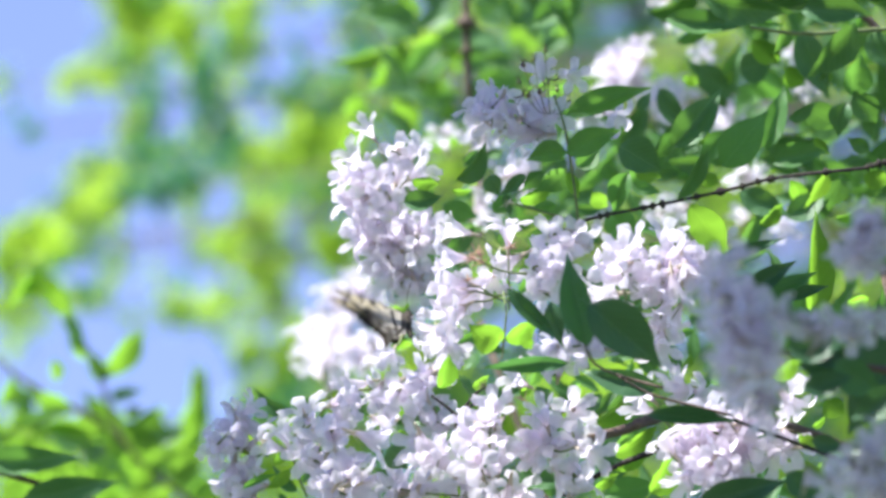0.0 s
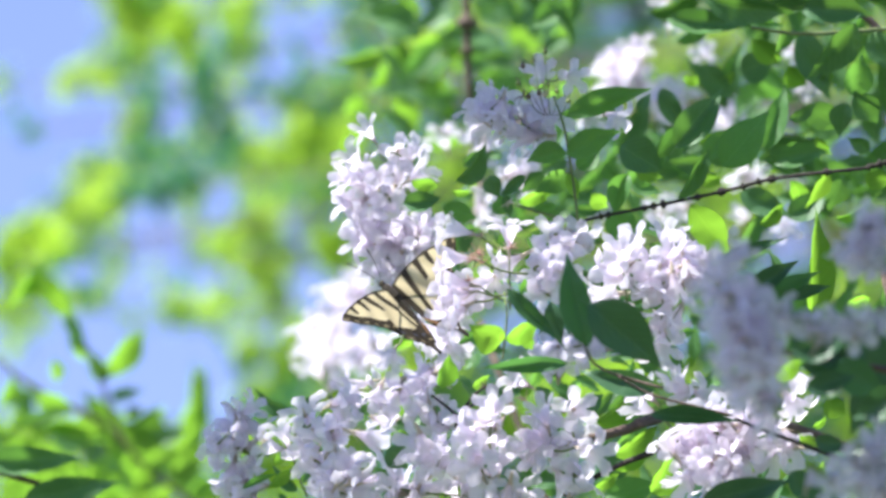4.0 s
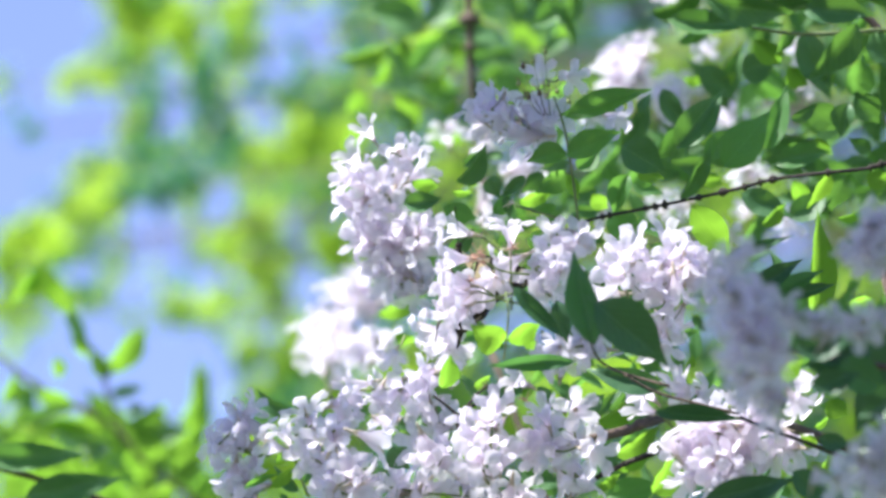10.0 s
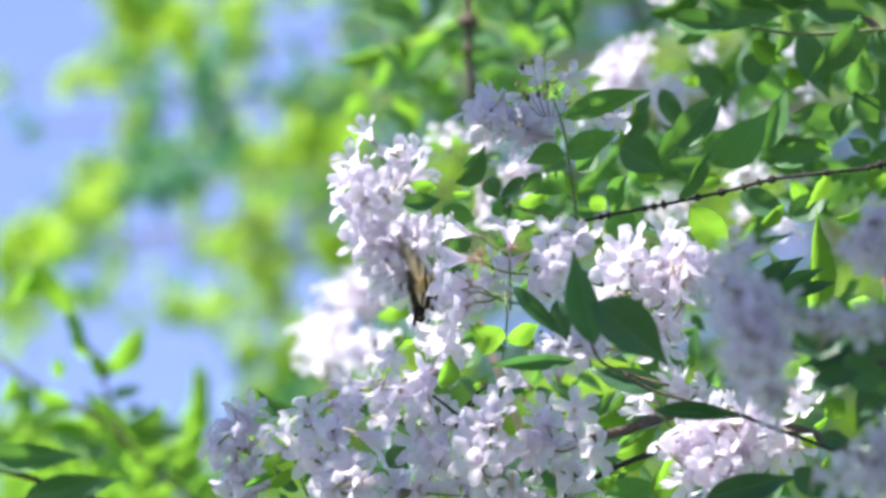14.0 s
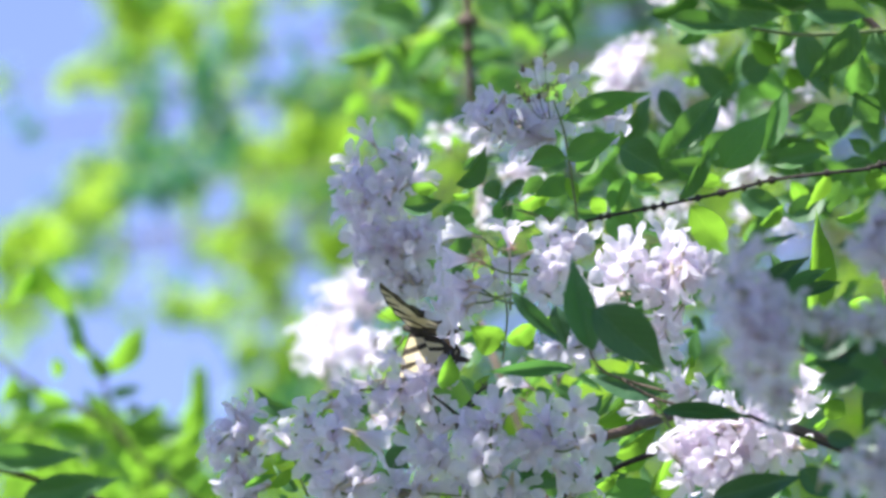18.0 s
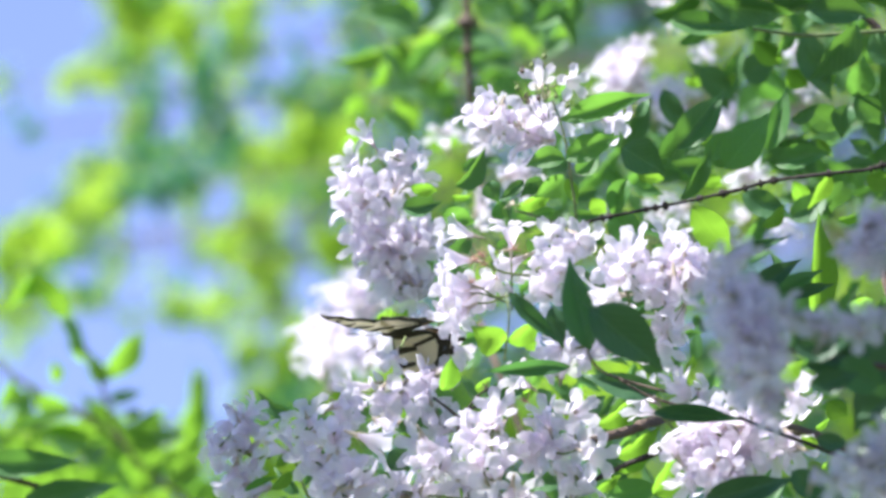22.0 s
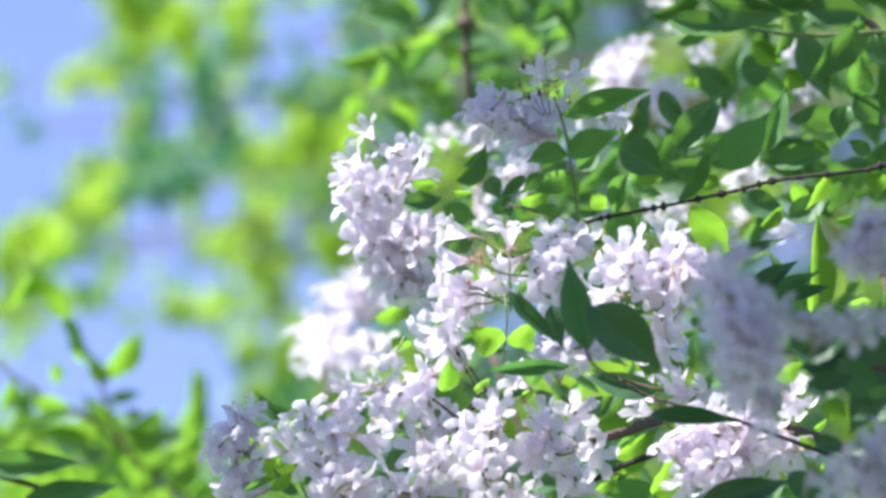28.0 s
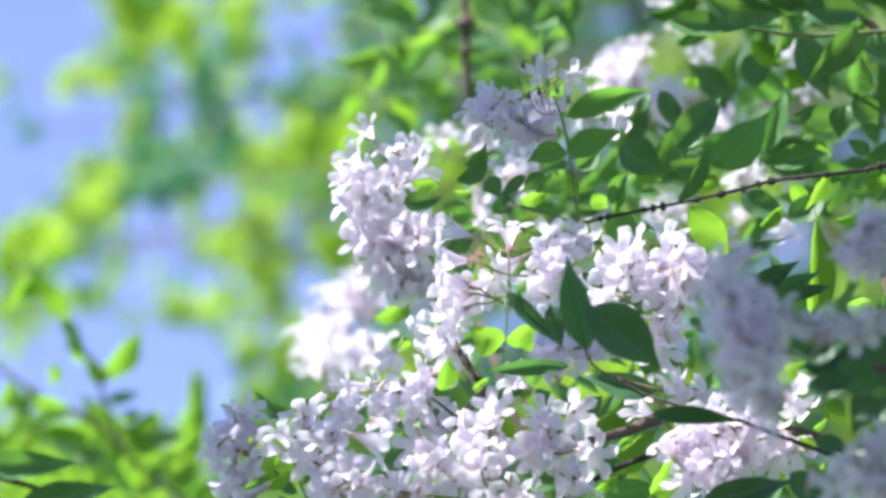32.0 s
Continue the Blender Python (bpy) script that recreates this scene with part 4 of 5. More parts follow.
# ---------------------------------------------------------------- the young shrub beside it
shrub = tagged(new("young_shrub"), "young shrub with bright lime-green lance-shaped leaves", "shrub")
shrub.location = spot(250, 441, 5.5)
shrub.location.z = 0.0


def shrub_stem(line, r0, r1):
    return twig_part("stem", [line], r0, r1, "sprig", TWIG, shrub)


tall = shrub_stem([(380, 930, 6.2), (330, 885, 6.2), (262, 838, 6.2), (215, 780, 6.2), (188, 712, 6.2), (176, 668, 6.2), (150, 622, 6.2), (118, 580, 6.2)], 0.0024, 0.0010)
side_stem = shrub_stem([(225, 800, 6.24), (190, 762, 6.24), (130, 726, 6.24), (60, 690, 6.24), (10, 655, 6.24), (-30, 620, 6.24)], 0.0018, 0.0013)
low_stem = shrub_stem([(330, 950, 4.8), (180, 900, 4.78), (60, 860, 4.75), (-60, 830, 4.75)], 0.002, 0.0015)
leaves(tall, ((40, 522, 76, 476, 6.2, 34), (98, 526, 60, 474, 6.2, 34), (62, 484, 14, 560, 6.2, 44), (70, 484, 128, 580, 6.2, 44), (120, 590, 152, 655, 6.2, 30), (180, 672, 260, 588, 6.2, 62), (184, 678, 160, 626, 6.2, 34), (92, 640, 102, 690, 6.25, 30), (222, 760, 296, 730, 6.2, 54), (230, 772, 290, 800, 6.2, 44)), -1.0, True)
leaves(tall, ((205, 770, 140, 740, 6.25, 42), (300, 850, 372, 815, 6.2, 60), (240, 880, 262, 825, 6.2, 40), (190, 880, 205, 830, 6.25, 36), (215, 830, 235, 805, 6.2, 30), (300, 820, 340, 800, 6.3, 40), (330, 880, 380, 850, 6.3, 50)), -1.0, True)
leaves(tall, ((112, 562, 152, 618, 6.15, 26), (192, 710, 252, 690, 6.2, 24), (225, 742, 250, 725, 6.2, 22), (260, 780, 330, 770, 6.3, 40), (290, 840, 260, 880, 6.25, 30), (190, 820, 240, 880, 6.3, 34)), 0.2)
leaves(side_stem, ((150, 745, 20, 770, 6.2, 30), (175, 770, 60, 740, 6.2, 44), (60, 700, 130, 735, 6.2, 40), (0, 800, 80, 780, 6.2, 40), (20, 670, 0, 740, 6.2, 40), (60, 880, 20, 840, 6.2, 60), (100, 870, 150, 850, 6.25, 50)), -1.0, True)
leaves(side_stem, ((130, 730, 10, 765, 6.15, 26), (180, 790, 150, 830, 6.2, 40), (20, 690, 60, 740, 6.25, 34), (90, 770, 160, 800, 6.3, 40)), 0.2)
leaves(low_stem, ((-40, 822, 146, 816, 4.75, 54), (38, 892, 212, 856, 4.75, 60)), 0.15)
thicket(side_stem, (-40, 755, 370, 940), 56, (6.3, 7.2), (90, 150), 121, 0.2, True)
thicket(side_stem, (-40, 800, 390, 930), 7, (6.3, 6.8), (60, 110), 123, 0.2)
thicket(low_stem, (380, 880, 520, 960), 6, (5.0, 5.2), (50, 80), 122, 0.2, True)
for k, p in enumerate(((380, 930, 6.2), (330, 950, 4.8))):
    top = spot(*p) - shrub.location
    foot = Vector((0.05 * k, 0.03 * k, -0.02))
    bm = bmesh.new()
    tube(bm, [foot, foot.lerp(top, 0.4) + Vector((0.08, 0.03, 0)), foot.lerp(top, 0.8) + Vector((0.05, 0, 0)), top], 0.008, 0.0026, 24, 8, 0.08, 5)
    part("stem", mesh_of("stem", bm, TWIG), shrub)
rng = random.Random(6)
pts, tri = leaf_cloud([(rng.gauss(-0.05, 0.28), rng.gauss(0.1, 0.2), rng.uniform(0.6, 2.55), 0.13) for _ in range(90)], 40, 0.05, 10,
                      lambda p: grid_of(p + np.array(shrub.location))[1] > 960)
tagged(part("foliage", cloud_mesh("foliage", pts, tri, LIT_YOUNG), shrub), kind="stuff")

# ---------------------------------------------------------------- trees behind
def tree(side, d, height, crown_r, mat, seed, per, leaf, clumps, shoots, lush=1.5):
    """A tree whose trunk stands side metres beside the view's axis. shoots: (grid x, grid y, radius, leaves) of sprays that hang into the view."""
    rng = random.Random(seed)
    foot = spot(784 + side / STEP * FOCUS / d, 441, d)
    foot.z = 0.0
    t = tagged(new("tree"), "leafy broad-crowned tree in spring green, sun and shade put into leaf colour", "tree", "trees behind the bush")
    t.location = foot
    bm = bmesh.new()
    tube(bm, [Vector((0, 0, -0.1)), Vector((0.08, 0.1, height * 0.3)), Vector((-0.1, 0.05, height * 0.6)), Vector((0.05, 0, height * 0.95))], 0.19, 0.03, 24, 10, 0.06)
    part("trunk", mesh_of("trunk", bm, BARK), t)
    centres = []
    for k in range(clumps):
        a, h = k * 2.4, 0.26 + 0.70 * (k + 0.5) / clumps
        reach = crown_r * (1 - abs(h - 0.55) * 1.3) * rng.uniform(0.55, 1.0)
        tip = Vector((reach * math.cos(a), reach * math.sin(a), height * h + rng.uniform(-0.2, 0.5)))
        if k % 2 == 0:
            bm = bmesh.new()
            st = Vector((0, 0, height * max(0.2, h - 0.16)))
            tube(bm, [st, st.lerp(tip, 0.5) + Vector((0, 0, 0.15)), tip], 0.045, 0.008, 10, 6, 0.1)
            part("limb", mesh_of("limb", bm, BARK), t)
        for _ in range(6):
            o = Vector((rng.gauss(0, 0.5), rng.gauss(0, 0.5), rng.gauss(0, 0.4)))
            centres.append((*(tip + o), rng.uniform(0.25, 0.55)))

    def keep(p):
        gx, gy, _ = grid_of(p + np.array(foot))
        return (gx < -70) | (gx > 1640) | (gy < -70) | (gy > 950)

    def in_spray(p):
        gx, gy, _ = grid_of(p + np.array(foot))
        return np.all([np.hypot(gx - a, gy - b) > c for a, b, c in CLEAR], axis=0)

    pts, tri = leaf_cloud(centres, per, leaf, seed, keep, 0.7, True)
    hung = [(*(spot(x, y, d + rng.uniform(-0.6, 0.6)) - foot), r * 0.85 * STEP * d / FOCUS) for x, y, r, _ in shoots]
    for k in range(0, len(hung), 16):      # thin branches that bear the hanging sprays
        bm = bmesh.new()
        st, tip = Vector((0, 0, height * 0.45)), Vector(hung[k][:3])
        tube(bm, [st, st.lerp(tip, 0.5) + Vector((0, 0.3, 0.5)), tip], 0.010, 0.002, 14, 6, 0.1)
        part("limb", mesh_of("limb", bm, BARK), t)
    for k, (h, row) in enumerate(zip(hung, shoots)):
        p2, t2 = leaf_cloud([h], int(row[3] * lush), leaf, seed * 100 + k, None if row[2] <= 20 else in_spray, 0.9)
        tri, pts = np.concatenate([tri, t2 + len(pts)]), np.concatenate([pts, p2])
    tagged(part("crown", cloud_mesh("crown", pts, tri, mat), t), kind="stuff")
    return t


# sprays that hang into view: grid x, y, radius, leaves
LIME = [(10, 145, 30, 9), (170, 130, 42, 34), (135, 145, 25, 10), (235, 20, 50, 60), (290, 10, 40, 40), (245, 80, 30, 22), (325, 45, 38, 38), (320, 85, 30, 14), (428, 75, 38, 40), (425, 25, 30, 12), (230, 235, 30, 22), (195, 300, 38, 38), (170, 290, 30, 20)]
LIME += [(130, 375, 42, 46), (190, 350, 38, 28), (90, 405, 40, 34), (40, 425, 40, 44), (15, 460, 38, 34), (350, 335, 34, 34), (420, 258, 36, 40), (455, 275, 28, 16), (540, 250, 44, 50), (560, 195, 38, 40), (600, 250, 40, 44), (570, 300, 26, 10), (560, 355, 36, 38)]
LIME += [(450, 425, 42, 48), (400, 425, 32, 26), (590, 440, 40, 44), (480, 480, 38, 40), (475, 535, 36, 36), (178, 522, 16, 10), (310, 550, 16, 9), (390, 550, 14, 9), (405, 530, 14, 9), (436, 622, 20, 14), (440, 385, 26, 12)]
LIME += [(420, 800, 40, 40), (480, 820, 44, 44), (420, 880, 44, 44), (540, 820, 44, 44), (500, 890, 44, 44), (620, 860, 44, 44), (360, 860, 30, 30), (440, 690, 32, 26), (490, 690, 44, 50), (530, 650, 44, 50), (540, 740, 44, 50), (480, 630, 36, 22), (590, 700, 44, 50), (520, 590, 36, 34), (600, 780, 44, 50), (480, 755, 30, 30), (500, 350, 36, 12), (490, 250, 22, 8), (350, 135, 24, 8), (600, 160, 36, 30)]
LIME += [(50, 500, 44, 30), (20, 540, 36, 30), (60, 560, 40, 16), (110, 440, 40, 24), (30, 590, 40, 14), (600, 300, 36, 24), (430, 460, 30, 16), (380, 470, 24, 8), (500, 300, 30, 10), (460, 340, 28, 12), (420, 300, 26, 14)]
# darker sprays: the shade among the foliage, painted by their leaf colour
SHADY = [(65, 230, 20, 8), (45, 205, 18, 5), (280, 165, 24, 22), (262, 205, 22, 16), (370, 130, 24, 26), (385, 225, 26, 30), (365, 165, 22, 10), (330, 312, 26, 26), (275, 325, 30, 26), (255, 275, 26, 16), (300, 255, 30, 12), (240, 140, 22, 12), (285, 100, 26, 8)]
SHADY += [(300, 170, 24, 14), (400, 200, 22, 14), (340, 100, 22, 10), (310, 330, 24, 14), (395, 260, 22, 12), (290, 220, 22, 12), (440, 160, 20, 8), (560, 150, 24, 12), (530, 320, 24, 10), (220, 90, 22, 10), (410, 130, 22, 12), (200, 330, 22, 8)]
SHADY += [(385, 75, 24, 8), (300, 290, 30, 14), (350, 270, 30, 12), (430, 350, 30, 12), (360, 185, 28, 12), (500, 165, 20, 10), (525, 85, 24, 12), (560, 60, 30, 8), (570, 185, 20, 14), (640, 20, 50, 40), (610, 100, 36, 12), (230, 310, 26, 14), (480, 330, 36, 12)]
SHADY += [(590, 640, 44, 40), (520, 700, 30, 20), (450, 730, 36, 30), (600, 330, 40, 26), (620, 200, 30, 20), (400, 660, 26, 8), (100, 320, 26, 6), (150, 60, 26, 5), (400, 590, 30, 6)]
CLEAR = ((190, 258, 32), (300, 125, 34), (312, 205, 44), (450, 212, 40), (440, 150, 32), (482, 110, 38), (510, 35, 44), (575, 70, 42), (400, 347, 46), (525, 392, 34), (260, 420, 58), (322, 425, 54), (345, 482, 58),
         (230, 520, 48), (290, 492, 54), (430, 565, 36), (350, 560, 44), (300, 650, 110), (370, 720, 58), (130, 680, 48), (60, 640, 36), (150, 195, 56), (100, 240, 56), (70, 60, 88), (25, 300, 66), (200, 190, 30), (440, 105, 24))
mix = random.Random(8)
for x in range(140, 640, 38):      # small sprigs that break up the light between the larger ones
    for y in range(-10, 470, 38):
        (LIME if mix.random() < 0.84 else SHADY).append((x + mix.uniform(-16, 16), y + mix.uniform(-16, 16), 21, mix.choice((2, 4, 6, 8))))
LIME += [(x, y, 20, n) for x, y, n in ((130, 520, 8), (190, 500, 8), (240, 560, 6), (210, 430, 6), (300, 540, 12), (340, 545, 12), (385, 528, 12), (280, 480, 4), (340, 440, 5), (420, 560, 8), (440, 600, 10), (405, 590, 6))]
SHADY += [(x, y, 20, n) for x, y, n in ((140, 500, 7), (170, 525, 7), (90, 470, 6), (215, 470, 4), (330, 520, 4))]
LIME += [(x + mix.uniform(-20, 20), y + mix.uniform(-15, 15), 40, 22) for x in range(0, 400, 58) for y in range(770, 920, 50)]
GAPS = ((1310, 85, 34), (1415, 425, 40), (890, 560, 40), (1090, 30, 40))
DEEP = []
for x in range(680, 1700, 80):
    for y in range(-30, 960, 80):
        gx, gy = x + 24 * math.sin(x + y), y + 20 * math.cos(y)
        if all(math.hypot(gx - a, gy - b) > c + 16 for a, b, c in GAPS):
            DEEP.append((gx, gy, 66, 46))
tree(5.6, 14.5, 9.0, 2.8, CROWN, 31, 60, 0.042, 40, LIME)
tree(3.6, 11.8, 9.0, 2.6, SHADED_CROWN, 32, 60, 0.034, 40, SHADY, 0.8)
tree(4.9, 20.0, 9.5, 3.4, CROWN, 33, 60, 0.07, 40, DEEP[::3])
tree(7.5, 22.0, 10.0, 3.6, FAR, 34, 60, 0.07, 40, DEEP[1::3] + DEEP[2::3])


# ---------------------------------------------------------------- the butterfly
def wing_material():
    m, nodes, links, bsdf = nodes_of("wing_scales")
    att = nodes.new("ShaderNodeVertexColor")
    att.layer_name = "scales"
    co = nodes.new("ShaderNodeTexCoord").outputs["Object"]
    grain = noise_tex(nodes, links, 900.0, 3.0, co)
    col = mixc(nodes, links, mathn(nodes, links, "MULTIPLY", grain, 0.3), att.outputs[0], (0.30, 0.24, 0.14))
    links.new(col, bsdf.inputs["Base Color"])
    bsdf.inputs["Roughness"].default_value = 0.7
    bsdf.inputs["Specular IOR Level"].default_value = 0.2
    bump(nodes, links, grain, 0.2, 0.0005, bsdf)
    pale = nodes.new("ShaderNodeHueSaturation")
    pale.inputs["Saturation"].default_value = 0.3
    links.new(col, pale.inputs["Color"])
    see_through(nodes, links, bsdf, pale.outputs[0], 0.45)
    return m


def fur_material():
    m, nodes, links, bsdf = nodes_of("body_fur")
    co = nodes.new("ShaderNodeTexCoord").outputs["Object"]
    n = noise_tex(nodes, links, 1400.0, 4.0, co)
    links.new(ramp(nodes, links, n, [(0.35, (0.012, 0.010, 0.009)), (0.8, (0.09, 0.07, 0.04))]), bsdf.inputs["Base Color"])
    bsdf.inputs["Roughness"].default_value = 0.9
    bump(nodes, links, n, 0.8, 0.001, bsdf)
    return m


WING, FUR = wing_material(), fur_material()
SPAN = 0.0458                    # length of a forewing
CREAM, SPOT, INK, BLUE, RUST = (0.80, 0.69, 0.40), (0.42, 0.35, 0.18), (0.012, 0.010, 0.010), (0.05, 0.07, 0.13), (0.30, 0.13, 0.04)


def along(x, table):
    return float(np.interp(x, [p[0] for p in table], [p[1] for p in table]))


FORE_TOP = ((0, 0.07), (0.15, 0.11), (0.35, 0.115), (0.6, 0.09), (0.8, 0.045), (0.93, 0.0), (0.98, -0.04))
FORE_LOW = ((0, -0.08), (0.2, -0.28), (0.40, -0.44), (0.47, -0.455), (0.6, -0.355), (0.8, -0.215), (0.93, -0.11), (0.98, -0.06))
HIND_TOP = ((0, 0.02), (0.2, -0.03), (0.4, -0.16), (0.55, -0.33))
HIND_LOW = ((0, -0.52), (0.05, -0.68), (0.11, -0.78), (0.165, -0.79), (0.185, -0.93), (0.205, -0.97), (0.23, -0.95), (0.245, -0.78), (0.29, -0.755), (0.31, -0.70), (0.37, -0.68), (0.39, -0.61), (0.46, -0.57), (0.50, -0.46), (0.55, -0.38))
HIND_RIM = ((0, -0.52), (0.11, -0.76), (0.25, -0.75), (0.40, -0.62), (0.55, -0.38))
STRIPES = ((0.25, 0.60, 0.046, -0.30), (0.44, 0.28, 0.046, -0.30), (0.59, 0.19, 0.040, -0.22), (0.74, 0.13, 0.036, -0.15))


def fore_colour(x, y):
    top, low = along(x, FORE_TOP), along(x, FORE_LOW)
    if x > 0.40:
        rim = y - low
        if rim < 0.15:
            return SPOT if 0.034 < rim < 0.058 and math.sin(x * 62) > 0.1 else INK
    if top - y < 0.024 or x < 0.06:
        return INK
    if x > 0.87:
        return INK
    for a, run, w, slant in STRIPES:
        drop = top - y
        if drop < run and abs(x - a - slant * drop) < w * (1 - 0.5 * drop / run):
            return INK
    return CREAM


def hind_colour(x, y):
    rim = y - along(x, HIND_RIM)
    if rim < 0.25:
        if 0.035 < rim < 0.060 and math.sin(x * 50 + 1) > 0.2:
            return SPOT
        if 0.12 < rim < 0.16 and math.sin(x * 50) > 0.2:
            return BLUE
        if x < 0.09 and 0.04 < rim < 0.11:
            return RUST
        return INK
    if x < 0.075:
        return INK
    if abs(x - 0.19 - 0.17 * (y + 0.12)) < 0.024:
        return INK
    return CREAM


def wing_mesh(name, top, low, width, colour, side, nx=76, ny=64):
    """A wing in two thin sheets: the cream upper side and the paler, greyer underside."""
    vs, cols, fs = [], [], []
    for sheet in (0, 1):
        base = len(vs)
        for i in range(nx + 1):
            x = width * i / nx
            for j in range(ny + 1):
                y = along(x, low) + (along(x, top) - along(x, low)) * j / ny
                z = 0.03 * math.sin(3 * x) - 0.05 * x * y + 0.006 * math.sin(24 * x + 10 * y) - 0.006 * sheet
                vs.append((side * x * SPAN, y * SPAN, z * SPAN))
                c = colour(x, y)
                if sheet:
                    c = (0.10, 0.095, 0.09) if c == INK else tuple(0.25 * p + 0.75 * q for p, q in zip(c, (0.66, 0.65, 0.62)))
                cols += [*c, 1.0]
        for i in range(nx):
            for j in range(ny):
                k = base + i * (ny + 1) + j
                fs.append((k, k + ny + 1, k + ny + 2, k + 1) if not sheet else (k, k + 1, k + ny + 2, k + ny + 1))
    me = bpy.data.meshes.new(name)
    me.from_pydata(vs, [], fs)
    layer = me.color_attributes.new("scales", "FLOAT_COLOR", "POINT")
    layer.data.foreach_set("color", cols)
    for f in me.polygons:
        f.use_smooth = True
    me.materials.append(WING)
    return me


butterfly = tagged(new("butterfly"), "cream and black striped swallowtail butterfly feeding on the flowers", "butterfly")
bm = bmesh.new()
tube(bm, [Vector((0, y * SPAN, z * SPAN)) for y, z in ((0.14, 0.0), (0.06, 0.012), (-0.06, 0.005))], 0.0021, 0.0025, 10, 10, 0.05)
part("thorax", mesh_of("thorax", bm, FUR), butterfly)
bm = bmesh.new()
tube(bm, [Vector((0, y * SPAN, z * SPAN)) for y, z in ((-0.03, 0.005), (-0.2, -0.01), (-0.36, -0.03), (-0.46, -0.05))], 0.0021, 0.0010, 14, 10, 0.05)
part("abdomen", mesh_of("abdomen", bm, FUR), butterfly, "slender black abdomen")
bm = bmesh.new()
bmesh.ops.create_uvsphere(bm, u_segments=12, v_segments=8, radius=0.0019)
head = part("head", mesh_of("head", bm, FUR), butterfly, m=Matrix.Translation((0, 0.18 * SPAN, 0)))
for s in (-1, 1):
    bm = bmesh.new()
    tube(bm, [Vector((s * 0.0006, 0.001, 0.0005)), Vector((s * 0.004, 0.009, 0.003)), Vector((s * 0.007, 0.017, 0.003))], 0.00016, 0.0002, 8, 5)
    tube(bm, [Vector((s * 0.0068, 0.0165, 0.003)), Vector((s * 0.0074, 0.018, 0.003)), Vector((s * 0.0080, 0.0195, 0.003))], 0.0003, 0.0004, 4, 5)
    part("antenna", mesh_of("antenna", bm, FUR), head)
    for y in (0.004, 0.000, -0.003):
        bm = bmesh.new()
        tube(bm, [Vector((s * 0.001, y, -0.001)), Vector((s * 0.005, y + 0.001, -0.004)), Vector((s * 0.007, y, -0.010))], 0.0003, 0.0002, 6, 5)
        part("leg", mesh_of("leg", bm, FUR), butterfly)
WINGS = []
for s in (-1, 1):
    fw = part("forewing", wing_mesh("forewing", FORE_TOP, FORE_LOW, 0.98, fore_colour, s), butterfly, "cream forewing with black tiger stripes")
    hw = part("hindwing", wing_mesh("hindwing", HIND_TOP, HIND_LOW, 0.55, hind_colour, s), butterfly, "tailed hindwing with a broad black edge")
    WINGS.append((s, fw, hw))


